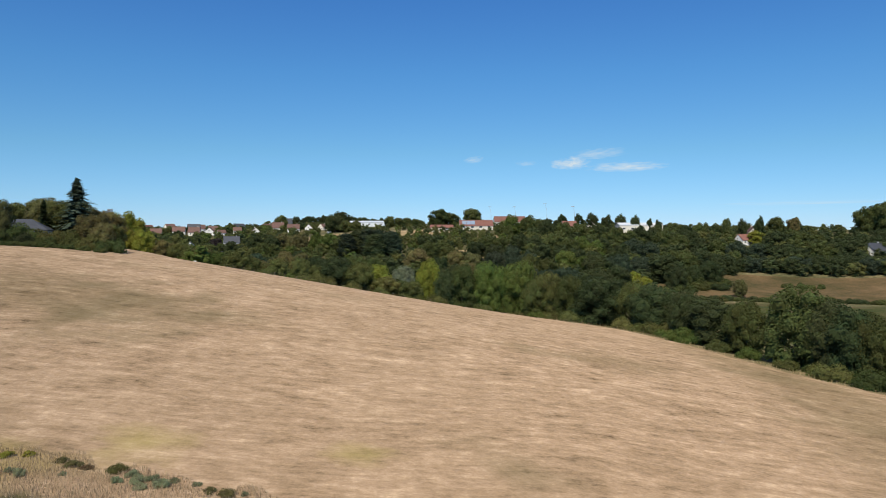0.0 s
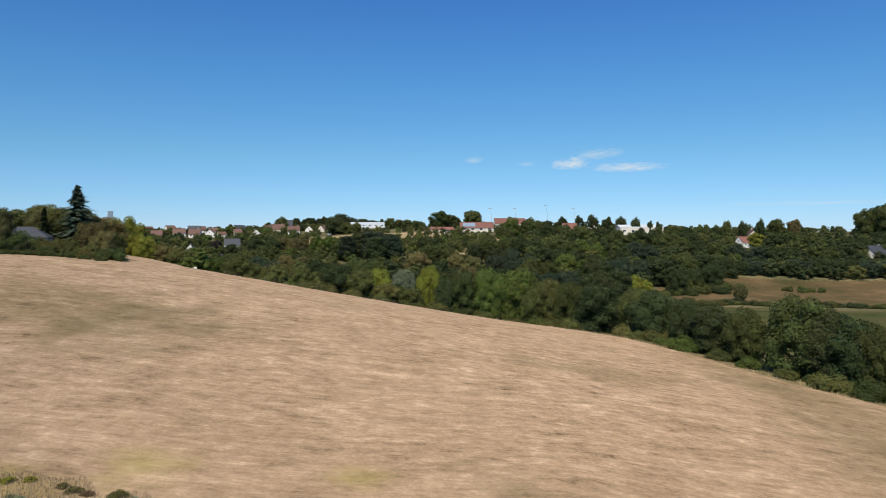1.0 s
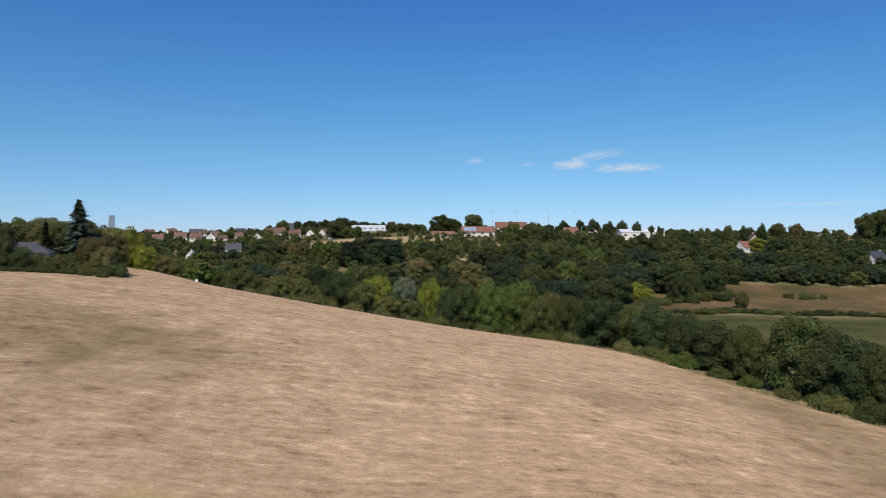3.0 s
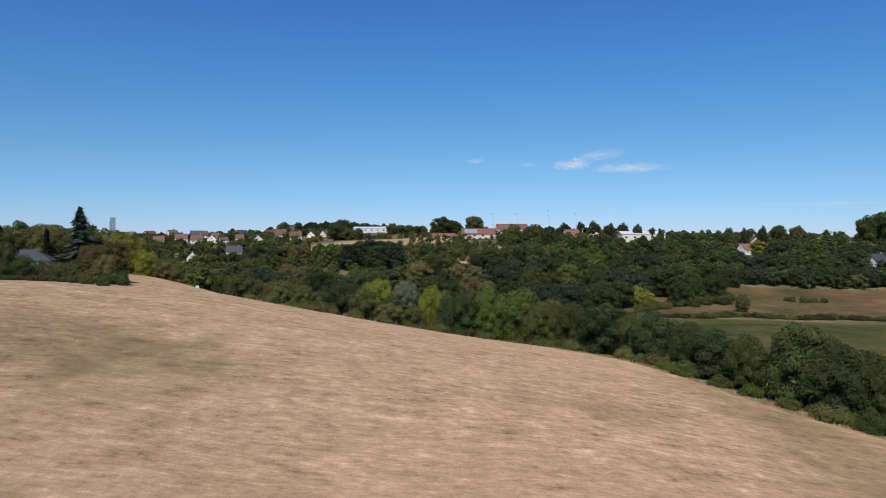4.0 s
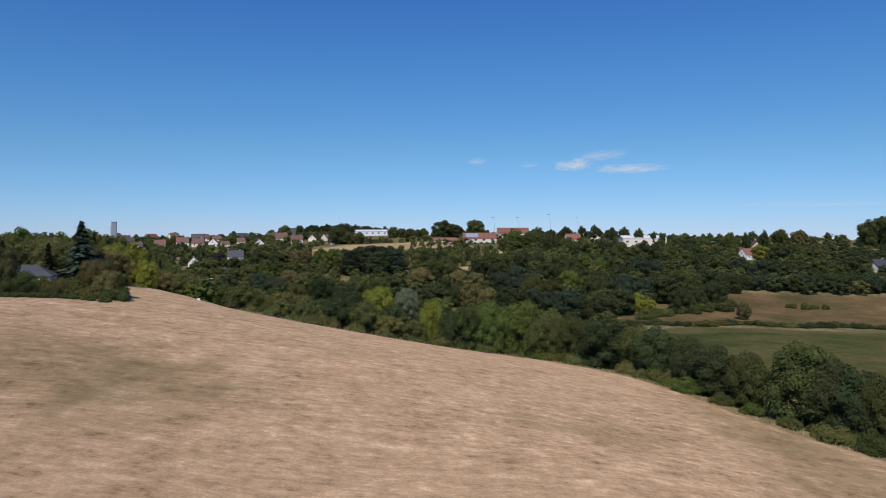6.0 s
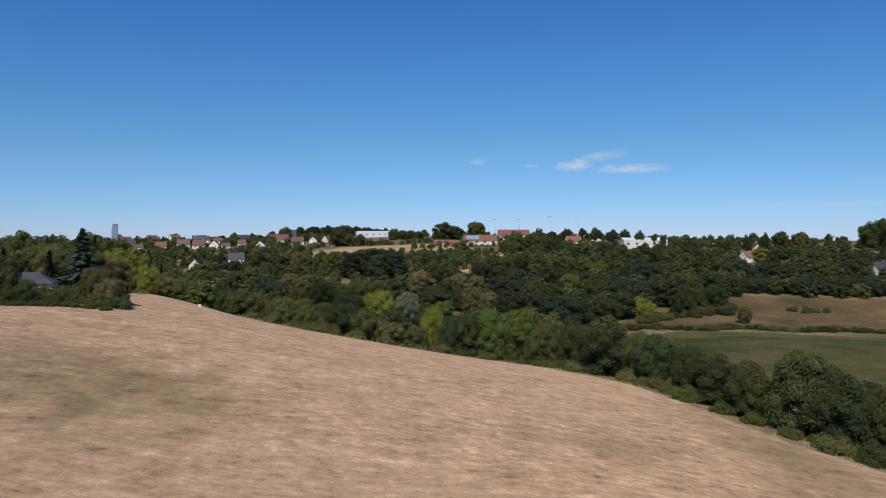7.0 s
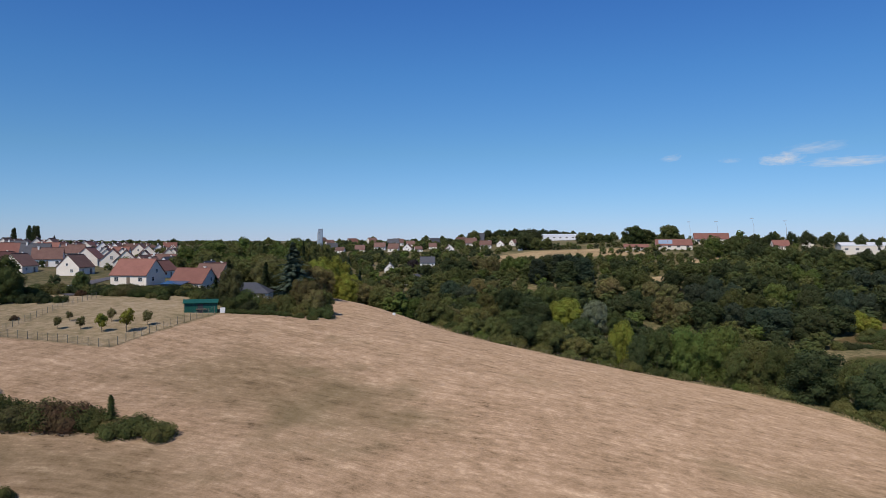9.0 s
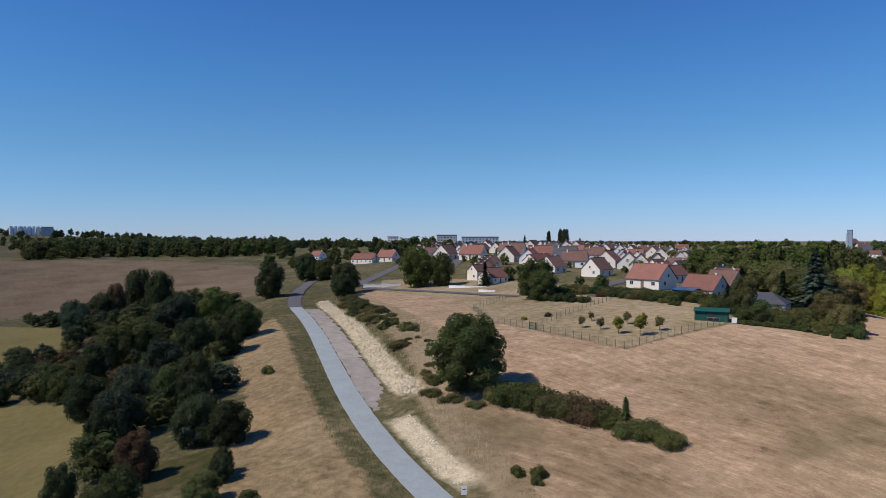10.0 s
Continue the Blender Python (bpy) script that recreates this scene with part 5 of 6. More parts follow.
for i in range(15):      # clipped hedge on the field's edge
    k = i / 14
    x, y = (-82.5 + 12 * k, 131.5 + 6 * k) if k < 0.85 else (-72.3 + 10 * (k - 0.85) * 4, 136.6 + 2.0 * (k - 0.85))
    plant("shrub", x, y, 0.36, "mid", group="low clipped hedge on the field's edge", wide=1.3, jitter=0.05)
for x, y, h, tint in ((-113, 146, 0.75, "mid"), (-117, 147.5, 0.7, "dark"), (-121, 149, 0.75, "mid"), (-125, 150, 0.6, "olive"), (-128, 148, 0.7, "dark"), (-129, 145, 0.7, "mid"),
                      (-112, 141, 0.5, "mid"), (-118, 143, 0.5, "mid"), (-124, 144, 0.5, "mid"), (-104, 139, 0.5, "mid"), (-108, 140, 0.5, "olive"), (-127, 139, 0.5, "russet")):
    plant("shrub", x, y, h, tint, group="garden shrubs behind the orchard")
for i in range(22):      # hedge between the orchard and the houses
    k = i / 21
    plant("shrub", -142 + 40 * k, 139 + 9 * k + 2.5 * math.sin(k * 7) + random.uniform(-1, 1), 0.6 + 0.4 * random.random(), random.choice(["mid", "olive", "dark", "mid", "khaki"]), group="garden shrubs behind the orchard", wide=1.4)
plant("broad", -132, 144.5, 0.38, "mid", "small round garden tree beside the parked car")
gardens = scatter(31, (-640, -100, 150, 660), 7.0, lambda x, y: (np.hypot(x, y) > 185) & (np.arctan2(-x, y) > 0.36) & (np.arctan2(-x, y) < 1.02) & (signed(FIELD, x, y) < -8), 600)
# trees that would cover a front house in the camera's view are left out
gardens = [(x, y) for x, y in gardens if all((x - a) ** 2 + (y - b) ** 2 > 36 for a, b in estate + FRONT) and not hides_from_camera(x, y, gz(x, y) + 4.0, FRONT)]
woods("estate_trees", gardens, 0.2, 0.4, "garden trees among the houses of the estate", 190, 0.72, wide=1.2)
across = scatter(32, (-340, -95, 360, 740), 7.0, lambda x, y: (zone(DRY, x, y) < -4) & (x < -85 - (420 - y) * 0.3), 800)
# thinned to fit the camera's view of the houses across the valley
across = [(x, y) for x, y in across if all((x - a) ** 2 + (y - b) ** 2 > 40 for a, b in more + ACROSS) and not hides_from_camera(x, y, gz(x, y) + 5.5, ACROSS)]
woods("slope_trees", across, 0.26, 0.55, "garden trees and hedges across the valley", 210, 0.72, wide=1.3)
plant("broad", -146, 455, 0.62, "plum", "dark purple garden tree across the valley", wide=1.2)
ridge_hedge = [(-62 + i * 4.4, 568 + 8 * math.sin(i * 0.9) + (i * 0.3)) for i in range(40) if i % 11 != 5] + [(-24 + i * 6, 517 + 4 * math.sin(i * 2.1)) for i in range(8)] + [(62 + i * 5, 545 + 5 * math.sin(i)) for i in range(12)]
woods("ridge_hedge", ridge_hedge, 0.2, 0.46, "dark hedge and bushes round the farm on the ridge", 260, 0.5, wide=1.3)
woods("farm_hedge", [(-14 + i * 4.4, 521 + 3 * math.sin(i * 1.7)) for i in range(16)], 0.14, 0.26, "low hedge in front of the barns", 200, 0.6, wide=1.5)
ridge = scatter(33, (-330, 420, 600, 900), 14, lambda x, y: (zone(DRY, x, y) < -4) & ((x > -80) | (y > 760)) & ~((np.abs(x - 48) < 30) & (np.abs(y - 600) < 14)) & ~((np.abs(x + 84) < 36) & (np.abs(y - 770) < 34)) & ~((y < 770) & (np.abs(x + 0.1 * y) < 40)), 230)
woods("ridge_wood", ridge, 0.26, 0.46, "dark wood along the skyline ridge", 200, 1.0)
belt = scatter(34, (-900, -560, -60, 320), 9.5, lambda x, y: (np.hypot(x, y) > 590 + 15 * np.sin(x * 0.05)) & (np.hypot(x, y) < 780) & (np.arctan2(-x, y) > 1.18) & (np.arctan2(-x, y) < 1.49) & (zone(PLOUGHED, x, y) < -2), 230)
woods("far_wood", belt, 0.6, 1.0, "dark wood along the far side of the ploughed field", 220, 1.2)
left = scatter(36, (-1700, -380, -150, 900), 22, lambda x, y: (np.arctan2(-x, y) > 0.95) & (np.arctan2(-x, y) < 1.62) & (zone(PLOUGHED, x, y) < -6) & ((np.hypot(x, y) > 800) | ((y > 175) & (np.arctan2(-x, y) < 1.2))), 520)
woods("far_trees", left, 0.5, 0.9, "scattered far trees and hedges", 100, 1.7)
HOMES = [(204, 478), (224, 512), (258, 424), (96, 540), (118, 560), (146, 530), (25, 538), (56, 598)]
crest = scatter(37, (60, 330, 470, 640), 8.0, lambda x, y: zone(DRY, x, y) < -4, 420)
# kept off the camera's sight lines to the buildings on the crest
crest = [(x, y) for x, y in crest if not hides_from_camera(x, y, gz(x, y) + 5.5, HOMES) and all((x - a) ** 2 + (y - b) ** 2 > 330 for a, b in HOMES)]
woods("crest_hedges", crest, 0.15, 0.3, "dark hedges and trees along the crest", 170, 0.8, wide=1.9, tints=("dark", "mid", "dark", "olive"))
horizon = scatter(35, (-1700, 1200, 760, 1900), 26, lambda x, y: np.arctan2(-x, y) < 1.2, 420)
woods("horizon_wood", horizon, 0.55, 0.8, "distant woods on the horizon", 70, 2.1)


# ---- fences, car, signs and small things ----
def fence(name, path, gap, height, label, mat, wires, gate_at=None):
    root = new(name)
    post_me = None
    pts = []
    for (ax, ay), (bx, by) in zip(path, path[1:]):
        n = max(1, round(math.hypot(bx - ax, by - ay) / gap))
        pts += [(ax + (bx - ax) * i / n, ay + (by - ay) * i / n) for i in range(n)]
    pts.append(path[-1])
    for x, y in pts:
        if post_me is None:
            o = link("post", *box(-0.035, 0.035, -0.035, 0.035, -0.3, height), mat, root)
            post_me = o.data
        else:
            o = new("post", post_me)
            o.parent = root
        o.location = (x, y, gz(x, y))
    for k in range(wires):
        v, f = [], []
        for x, y in pts:
            z = gz(x, y) + height * (0.12 + 0.84 * k / max(1, wires - 1))
            v += [(x, y, z - 0.008), (x, y, z + 0.008), (x + 0.016, y + 0.016, z)]
        for i in range(len(pts) - 1):
            b = i * 3
            f += [(b, b + 3, b + 4, b + 1), (b + 1, b + 4, b + 5, b + 2), (b + 2, b + 5, b + 3, b)]
        link("wire", v, f, mat, root)
    return tagged(root, label, "fence")


fence("fence", [(-84.5, 129), (-85.3, 99.5), (-108, 99)], 2.0, 1.45, "wire mesh fence on dark posts round the orchard", WIRE, 8)
fence("fence", [(-110.2, 99), (-124, 99), (-141, 108), (-150, 127)], 2.0, 1.45, "wire mesh fence on dark posts round the orchard", WIRE, 8)
fence("fence", [(-109.5, 99.2), (-117, 123), (-120, 136)], 2.0, 1.3, "wire mesh fence across the orchard", WIRE, 7)
fence("fence", [(-52, 168.4), (-36, 161.4), (-20, 162.4), (0, 163.4)], 2.8, 0.9, "old wooden post and wire fence on the field's edge", WOOD, 3)


def gate():
    root = new("gate")
    for x in (-0.95, 0.95):
        link("post", *box(x - 0.06, x + 0.06, -0.06, 0.06, -0.3, 1.6), GREEN_PAINT, root)
    for z in (0.15, 0.8, 1.45):
        link("rail", *box(-0.89, 0.89, -0.03, 0.03, z - 0.04, z + 0.04), GREEN_PAINT, root)
    for i in range(9):
        link("bar", *box(-0.8 + i * 0.2 - 0.02, -0.8 + i * 0.2 + 0.02, -0.015, 0.015, 0.19, 1.41), GREEN_PAINT, root)
    root.matrix_basis = pose(-109.1, 99, gz(-109.1, 99))
    return tagged(root, "green metal garden gate in the orchard fence", "gate")


gate()


def rounded(x0, x1, y0, y1, z0, z1, r, seg=2):
    bm = bmesh.new()
    bmesh.ops.create_cube(bm, size=1.0)
    for v in bm.verts:
        v.co = (x0 + (v.co.x + 0.5) * (x1 - x0), y0 + (v.co.y + 0.5) * (y1 - y0), z0 + (v.co.z + 0.5) * (z1 - z0))
    bmesh.ops.bevel(bm, geom=bm.edges[:], offset=r, segments=seg, affect="EDGES")
    v, f = [tuple(p.co) for p in bm.verts], [tuple(q.index for q in g.verts) for g in bm.faces]
    bm.free()
    return v, f


def car(x, y, turn, paint, label):
    root = new("car")
    link("body", *rounded(-2.1, 2.1, -0.88, 0.88, 0.28, 0.95, 0.18), paint, root, smooth=True)
    cab, f = rounded(-1.35, 1.15, -0.78, 0.78, 0.9, 1.48, 0.2)
    cab = [(px * (1 - 0.22 * max(0, pz - 0.9) / 0.58), py * (1 - 0.12 * max(0, pz - 0.9) / 0.58), pz) for px, py, pz in cab]
    link("cabin", cab, f, paint, root, smooth=True)
    for x0, x1, y0, y1 in ((-1.0, -0.1, -0.79, -0.7), (0.0, 0.8, -0.79, -0.7), (-1.0, -0.1, 0.7, 0.79), (0.0, 0.8, 0.7, 0.79)):
        link("window", *box(x0, x1, y0, y1, 1.0, 1.32), GLASS, root)
    link("windscreen", *box(0.86, 1.12, -0.6, 0.6, 1.0, 1.32), GLASS, root)
    link("rear_window", *box(-1.32, -1.12, -0.6, 0.6, 1.0, 1.32), GLASS, root)
    for wx in (-1.3, 1.3):
        for wy in (-0.82, 0.82):
            v = [(wx + 0.32 * math.cos(i * math.pi / 6), wy + s, 0.32 + 0.32 * math.sin(i * math.pi / 6)) for s in (-0.1, 0.1) for i in range(12)]
            link("wheel", v, [tuple(range(11, -1, -1)), tuple(range(12, 24))] + [(i, (i + 1) % 12, 12 + (i + 1) % 12, 12 + i) for i in range(12)], DARK_FRAME, root)
    root.matrix_basis = pose(x, y, gz(x, y), 0, 0, turn)
    return tagged(root, label, "car")


CAR_WHITE = two_tone("white_car_paint", (0.72, 0.73, 0.74), (0.78, 0.79, 0.8), 1.0, 0.25, 0.02, spec=0.6)
CAR_RED = two_tone("dark_red_car_paint", (0.16, 0.02, 0.02), (0.2, 0.03, 0.03), 1.0, 0.25, 0.02, spec=0.6)
car(-137, 146, 70, CAR_WHITE, "white car parked beside the garden hedge")
car(-144, 143, 30, CAR_RED, "dark red car parked beside the shrubs")


def street(name, path, width, label):
    v, f = [], []
    for i, (x, y) in enumerate(path):
        a, b = path[max(0, i - 1)], path[min(len(path) - 1, i + 1)]
        n = math.hypot(b[0] - a[0], b[1] - a[1])
        nx, ny = -(b[1] - a[1]) / n, (b[0] - a[0]) / n
        for s in (-width / 2, 0, width / 2):
            v.append((x + nx * s, y + ny * s, gz(x + nx * s, y + ny * s) + 0.16))
    for i in range(len(path) - 1):
        f += [(i * 3 + j, i * 3 + j + 1, i * 3 + j + 4, i * 3 + j + 3) for j in range(2)]
    return tagged(link(name, v, f, ASPHALT, smooth=True), label, "road", kind="structure")


street("street", [(-128, 140 + 0.0), (-134, 143), (-142, 152), (-148, 168), (-152, 185), (-158, 205), (-170, 235)], 5.0, "grey asphalt street between the houses")
street("street", [(-243 - i * 9, 128 + i * 9.5 - 0.12 * i * i) for i in range(14)], 5.5, "grey asphalt street through the estate")
street("street", [(-236, 128), (-225, 128.5), (-210, 130), (-195, 131), (-180, 131.5), (-165, 130.5), (-150, 131)], 3.0, "narrow pale footpath along the field")
street("street", [(-250 - i * 9, 178 + i * 8) for i in range(20)], 5.0, "grey asphalt street between rows of houses")


def low_wall(x, y, turn, L, label, high=1.1):
    root = new("garden_wall")
    link("wall", *box(-L / 2, L / 2, -0.15, 0.15, -0.5, high), WALL_WHITE, root)
    link("coping", *box(-L / 2 - 0.05, L / 2 + 0.05, -0.2, 0.2, high, high + 0.1), WALL_WHITE, root)
    root.matrix_basis = pose(x, y, gz(x, y), 0, 0, turn)
    return tagged(root, label, "wall")


low_wall(-232, 131, 55, 8, "low white rendered garden wall"), low_wall(-226, 135, 60, 7, "low white rendered garden wall")
low_wall(-190, 143, 25, 14, "low pale wall in front of a garden", 0.45), low_wall(-172, 137, 20, 6, "low pale wall in front of a garden", 0.45)


def marker(name, x, y, w, h, post, label, turn):
    root = new(name)
    if post:
        link("post", *box(-0.04, 0.04, -0.04, 0.04, -0.3, post + h), WIRE, root)
    link("panel", *box(-w / 2, w / 2, -0.09, -0.045, post, post + h), WHITE_PAINT, root)
    if name == "road_sign":
        link("bar", *box(-w * 0.3, w * 0.3, -0.096, -0.09, post + h * 0.4, post + h * 0.55), DARK_FRAME, root)
        link("lower_plate", *box(-w / 2, w / 2, -0.09, -0.045, post - 0.35, post - 0.08), WHITE_PAINT, root)
    root.matrix_basis = pose(x, y, gz(x, y), 0, 0, turn)
    return tagged(root, label, "sign" if name == "road_sign" else "box")


marker("road_sign", -62.5, 46.6, 0.6, 0.6, 1.0, "small white road sign on a post beside the lane", 55)
bx = link("utility_box", *rounded(-0.4, 0.4, -0.28, 0.28, -0.3, 0.6, 0.05, 1), WHITE_PAINT)
bx.matrix_basis = pose(-63.4, 181, gz(-63.4, 181), 0, 0, 20)
tagged(bx, "small white box at the edge of the field", "box")


# ---- limestone bank ----
def rubble(seed, u0, u1, s0, s1, count, big):
    """Broken limestone lying on the cut bank beside the lane."""
    rng = np.random.default_rng(seed)
    vs, fs = [], []
    line, run = [], 0.0
    for (ax, ay), (bx_, by_) in zip(ROAD, ROAD[1:]):
        n = math.hypot(bx_ - ax, by_ - ay)
        line.append((run, n, ax, ay, (bx_ - ax) / n, (by_ - ay) / n))
        run += n
    cube = np.array([(x, y, z) for x in (-1, 1) for y in (-1, 1) for z in (-1, 1)], float)
    quads = np.array([(0, 1, 3, 2), (4, 6, 7, 5), (0, 4, 5, 1), (2, 3, 7, 6), (0, 2, 6, 4), (1, 5, 7, 3)])
    xy, sizes = [], []
    for _ in range(count):
        u, k = rng.uniform(u0, u1), rng.random()
        s = s0 + (s1 - s0) * k + 0.5 * noise.noise((u * 0.3, k, 1.0))
        for r, n, ax, ay, tx, ty in line:
            if r <= u <= r + n:
                xy.append((ax + (u - r) * tx + s * ty, ay + (u - r) * ty - s * tx))
                break
        sizes.append(big * (0.3 + 0.7 * rng.random() ** 2))
    xy = np.array(xy)
    z = ground(xy[:, 0], xy[:, 1])
    for (x, y), zz, r in zip(xy, z, sizes):
        m = np.linalg.qr(rng.normal(size=(3, 3)))[0]
        p = (cube * (1, 0.75, 0.5) * r * (0.7 + 0.6 * rng.random((8, 1)))) @ m + (x, y, zz + r * 0.15)
        fs.append(quads + len(vs) * 8)
        vs.append(p)
    ob = link("limestone_rubble", np.concatenate(vs).tolist(), np.concatenate(fs).tolist(), CHALK)
    return tagged(ob, "bank of pale broken limestone beside the lane", "rubble", kind="stuff")


rubble(1, 208, 333, 7.8, 11.0, 6500, 0.27)
rubble(2, 173, 199, 3.6, 6.6, 1300, 0.15)


# ---- rough grass ----
def tufts(name, spots, h, mat, label, seed=1):
    """Tufts of thin bent blades."""
    rng = np.random.default_rng(seed)
    xy = np.array(spots)
    n, blades = len(xy), 5
    p = np.repeat(np.column_stack([xy, ground(xy[:, 0], xy[:, 1])]), blades, 0)
    a, tall = rng.random(n * blades) * 6.283, h * (0.5 + rng.random(n * blades))
    d = np.column_stack([np.cos(a), np.sin(a), np.zeros(n * blades)])
    p[:, :2] += d[:, :2] * 0.12 * rng.random((n * blades, 1))
    side = np.column_stack([-d[:, 1], d[:, 0], d[:, 2]]) * (0.009 + 0.018 * h)
    up = np.array((0, 0, 1.0))
    tip = p + d * tall[:, None] * 0.45 + up * tall[:, None]
    v = np.stack([p - side - up * 0.05, p + side - up * 0.05, tip], 1).reshape(-1, 3)
    ob = link(name, v.tolist(), np.arange(len(v)).reshape(-1, 3).tolist(), mat)
    return tagged(ob, label, "grass", kind="stuff")


def blade_material(name, dark, light):
    m, n, l, b = material(name, 0.9, 0.1)
    g = n.new("ShaderNodeNewGeometry")
    wide = tex_noise(n, l, 0.4, 3, 0.6, coords(n, l))
    l.new(ramp(n, l, calc(n, l, "MULTIPLY_ADD", g.outputs["Random Per Island"], 0.5, calc(n, l, "MULTIPLY", wide, 0.5)), [(0.25, dark), (0.75, light)]), b.inputs["Base Color"])
    return m


STRAW = blade_material("dry_grass_blades", (0.28, 0.2, 0.1), (0.6, 0.45, 0.26))
HERB = blade_material("green_grass_blades", (0.09, 0.095, 0.035), (0.26, 0.22, 0.1))
WEED = blade_material("dry_weed_stalks", (0.2, 0.145, 0.09), (0.46, 0.34, 0.21))
WEEDS = [(-32, 46.6), (-28.6, 45.4), (-26, 44.6), (-23.6, 43.7), (-20.7, 42.8), (-18.3, 42.1), (-14.8, 40.6), (-11.8, 40.2), (-9.7, 39.4), (-4, 38), (4, 36), (6, 31), (-20, 34), (-44, 43)]
front = scatter(41, (-48, 6, 31, 50), 0.15, lambda x, y: (signed(WEEDS, x, y) > -0.5 + 0.9 * np.sin(x * 1.3) * np.sin(x * 0.37)) & (along_road(x, y)[1] > 4), 9000)
tufts("weeds", front, 0.24, WEED, "tall dry weeds along the field's edge", 2)
for x, y, h in ((-18.3, 41.6, 0.16), (-17.6, 40.8, 0.2), (-16.9, 41.2, 0.15), (-16.2, 40.4, 0.2), (-15.6, 41.0, 0.13), (-18.8, 40.6, 0.14), (-17.1, 39.9, 0.16), (-24.6, 40.9, 0.17), (-25.4, 41.3, 0.12), (-14.2, 40.7, 0.12), (-11.2, 39.9, 0.1), (-22.2, 41.2, 0.1)):
    plant("shrub", x, y, h * 0.8, "thistle", "low grey-green thistle among dry weeds", "thistles at the field's edge", wide=1.1, sink=0.03)
for x, y, h, tint in ((-23.3, 43.2, 0.1, "khaki"), (-22.3, 42.6, 0.13, "khaki"), (-21.4, 42.2, 0.1, "russet"), (-13.2, 40, 0.1, "khaki"), (-12.2, 39.8, 0.12, "khaki"), (-19.5, 42.3, 0.14, "olive"), (-27, 43.6, 0.12, "lime"), (-25.8, 44, 0.1, "lime")):
    plant("shrub", x, y, h, tint, "low bushy weed at the field's edge", wide=1.6, sink=0.03)
strip = scatter(42, (-200, -62, 22, 82), 0.9, lambda x, y: zone(DRY[3:4], x, y) > 0.3, 7000)
tufts("dry_grass", strip, 0.24, STRAW, "tall dry grass beside the lane", 4)
def beside(x, y, lo, hi):
    side = along_road(x, y)[1]
    return (side > lo) & (side < hi)


bank = scatter(43, (-215, -50, 44, 112), 0.6, lambda x, y: (signed(FIELD, x, y) < 0.5) & beside(x, y, 8.0, 26), 4500)
tufts("bank_grass", bank, 0.5, STRAW, "dry grass along the top of the bank", 5)
verge = scatter(44, (-215, -50, 28, 95), 0.6, lambda x, y: beside(x, y, -8, -2.6) & (zone(DRY[3:4], x, y) < 0.5), 3600)
tufts("verge_grass", verge, 0.4, HERB, "green and brown verge grass along the lane", 6)
rim = scatter(45, (-60, 80, 85, 190), 0.6, lambda x, y: (np.abs(signed(FIELD, x, y) + 1.2) < 1.3) & (y > 88), 4000)
tufts("edge_grass", rim, 0.45, STRAW, "tall dry grass along the field's far edge", 7)


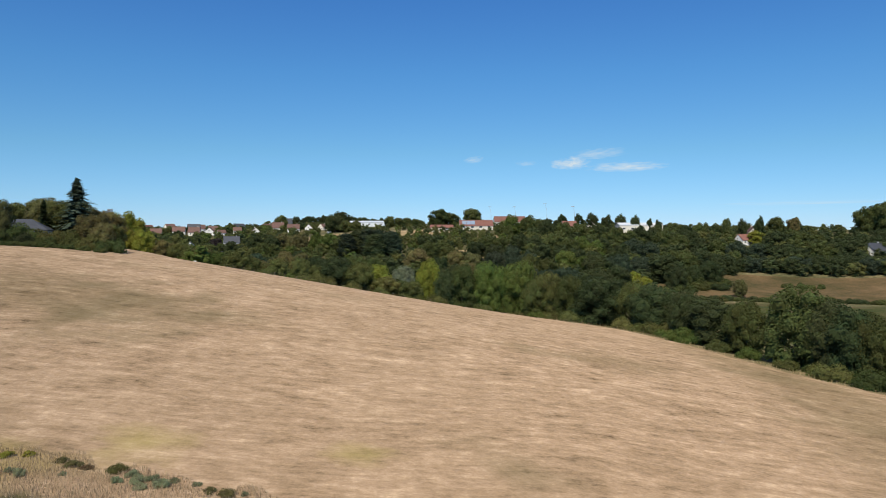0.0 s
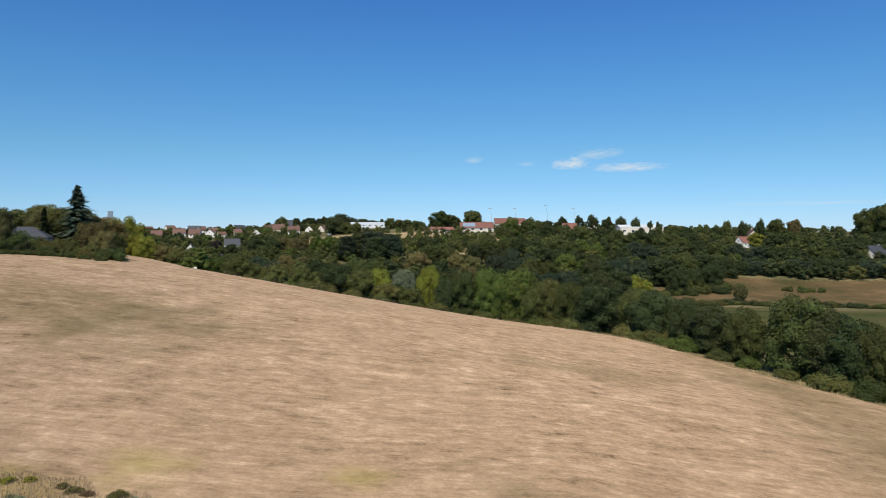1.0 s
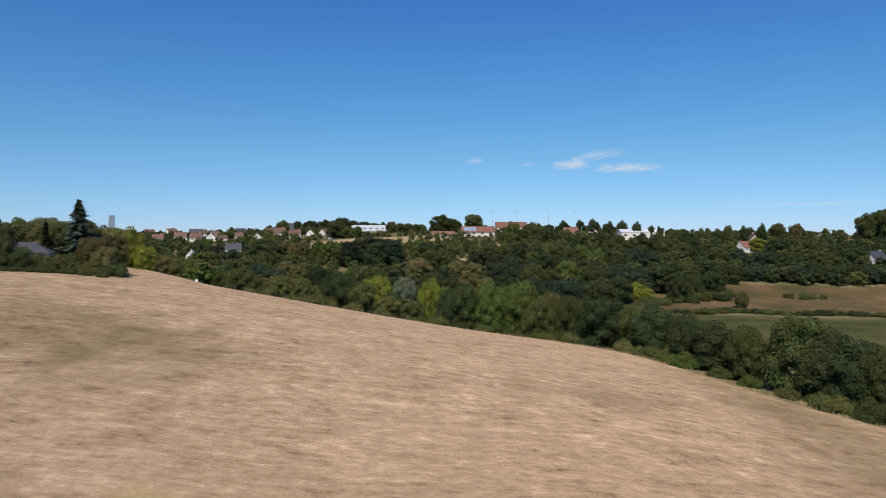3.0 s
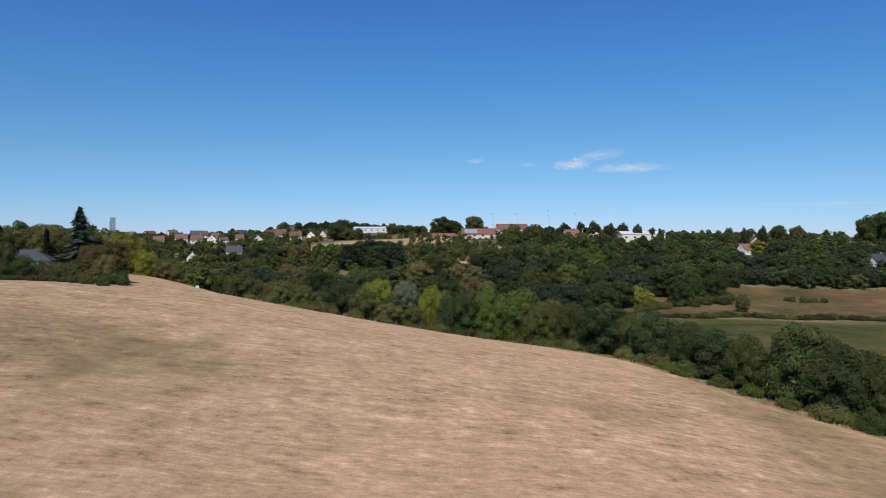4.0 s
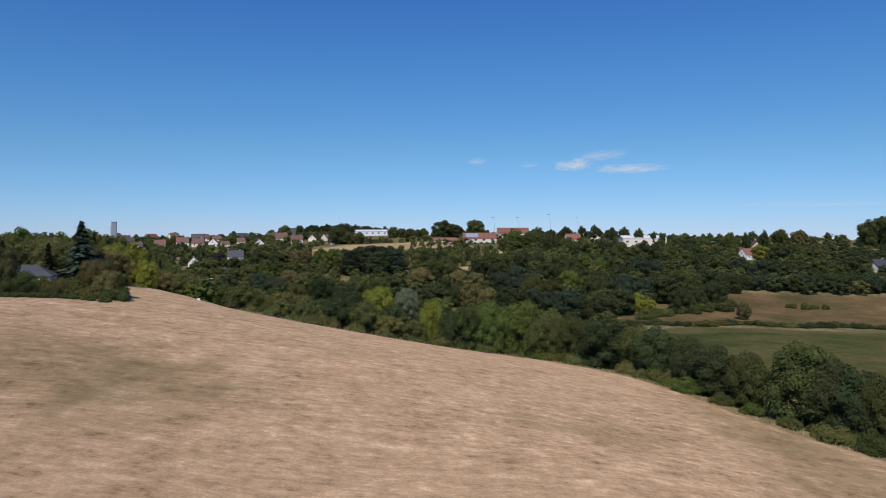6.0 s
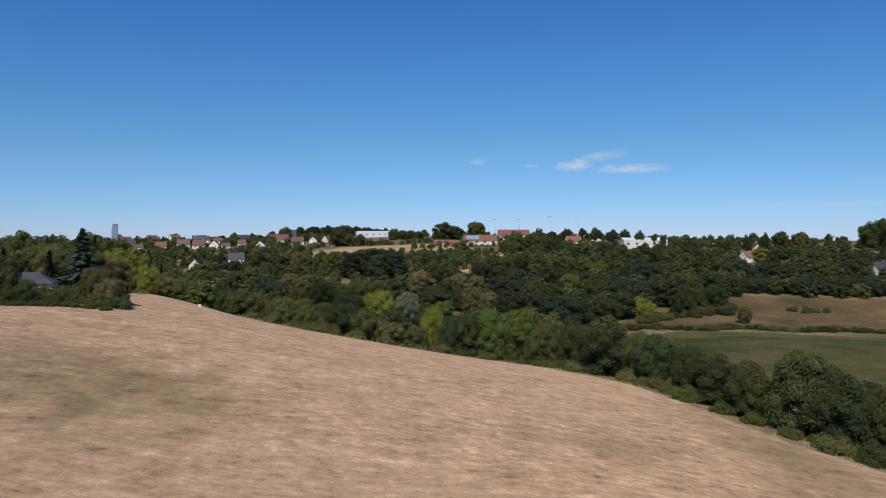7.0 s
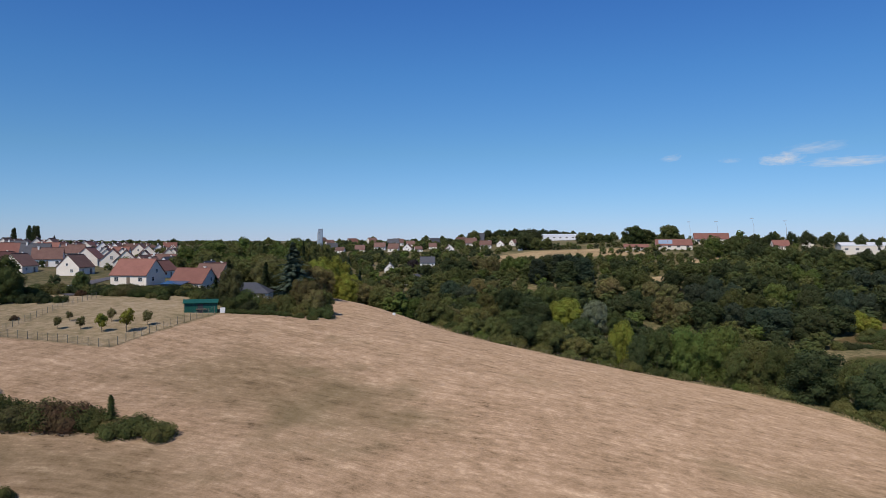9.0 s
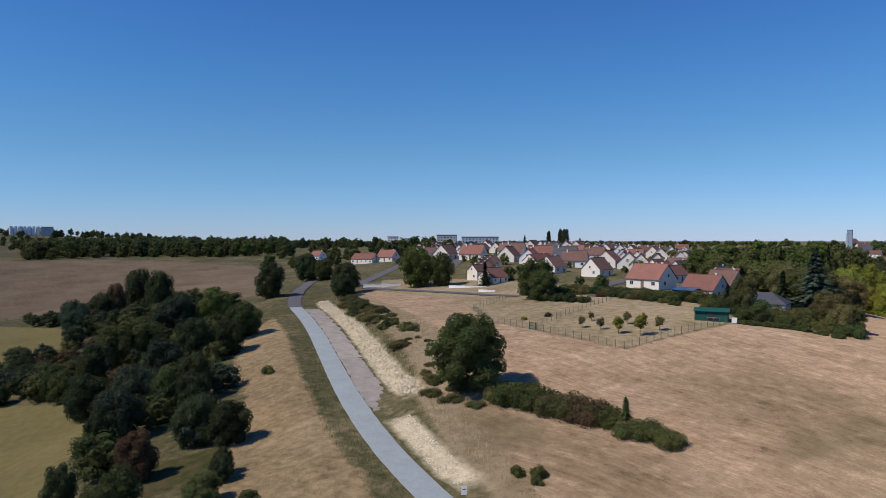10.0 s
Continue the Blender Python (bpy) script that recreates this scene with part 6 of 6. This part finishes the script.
# ---- clouds ----
def cloud(x, y, z, w, h, label, seed, thick=1.3, lean=0.0):
    """A thin wisp, far away."""
    m, n, l, b = material("cloud_wisp", 1.0, 0.0)
    n.remove(b)
    # emission stands in for sunlight on the wisp
    e = n.new("ShaderNodeEmission")
    e.inputs[0].default_value, e.inputs[1].default_value = (0.82, 0.87, 0.94, 1), 0.88
    tr, ms = n.new("ShaderNodeBsdfTransparent"), n.new("ShaderNodeMixShader")
    tc = n.new("ShaderNodeTexCoord")
    mp = n.new("ShaderNodeMapping")
    mp.inputs["Location"].default_value, mp.inputs["Scale"].default_value = (seed * 3.1, 0, seed), (3.0, 1, 2.2)
    l.new(tc.outputs["Generated"], mp.inputs[0])
    wisp = tex_noise(n, l, 1.3, 6, 0.62, mp.outputs[0])
    gr, mg, wv = n.new("ShaderNodeTexGradient"), n.new("ShaderNodeMapping"), n.new("ShaderNodeVectorMath")
    gr.gradient_type, wv.operation = "SPHERICAL", "MULTIPLY_ADD"
    swirl = n.new("ShaderNodeTexNoise")
    swirl.inputs["Scale"].default_value, swirl.inputs["Detail"].default_value = 2.2, 4
    l.new(mp.outputs[0], swirl.inputs["Vector"])
    l.new(swirl.outputs["Color"], wv.inputs[0])
    wv.inputs[1].default_value = (0.5, 0, 0.75)
    l.new(tc.outputs["Generated"], wv.inputs[2])
    mg.inputs["Location"].default_value, mg.inputs["Scale"].default_value = (-1.5, 0, -1.75), (2, 0, 2)
    l.new(wv.outputs[0], mg.inputs[0]), l.new(mg.outputs[0], gr.inputs[0])
    fac = calc(n, l, "MULTIPLY", calc(n, l, "MULTIPLY_ADD", wisp, 1.6, -0.2), calc(n, l, "MULTIPLY", gr.outputs[0], thick))
    fac.node.use_clamp = True
    l.new(fac, ms.inputs[0]), l.new(tr.outputs[0], ms.inputs[1]), l.new(e.outputs[0], ms.inputs[2])
    l.new(ms.outputs[0], n["Material Output"].inputs[0])
    a = math.atan2(-x, y)
    v, f = [], []
    for i in range(17):
        for j in range(5):
            q, r = i / 16 - 0.5, j / 4 - 0.5
            v.append((q * w, 60 * math.cos(q * 3) * math.cos(r * 3), r * h))
    f = [(i * 5 + j, i * 5 + 5 + j, i * 5 + 6 + j, i * 5 + 1 + j) for i in range(16) for j in range(4)]
    ob = link("cloud", v, f, m, smooth=True)
    ob.visible_shadow = False
    ob.matrix_basis = pose(x, y, z, 0, 0, math.degrees(a)) @ pose(0, 0, 0, 0, lean, 0)
    return tagged(ob, label, "cloud", kind="structure")


for px, el, w, h, s, thick, lean in ((0.178, 0.1045, 0.06, 0.018, 1, 1.35, -3), (0.218, 0.1165, 0.085, 0.016, 2, 0.6, -5), (0.258, 0.098, 0.112, 0.015, 3, 1.2, -1), (0.043, 0.111, 0.03, 0.011, 4, 0.6, -4), (0.117, 0.105, 0.03, 0.008, 5, 0.45, 0)):
    d = 4300.0
    n_ = math.hypot(1, px)
    cloud(d * px / n_, d / n_, EYE + 6 + el * d, w * d, h * d, "thin white wisp of cloud in a blue sky", s, thick, lean)
cloud(4200 * 0.47, 4200 * 0.88, EYE + 0.046 * 4200, 0.26 * 4200, 0.006 * 4200, "faint long vapour trail low in the sky", 6, 0.4)
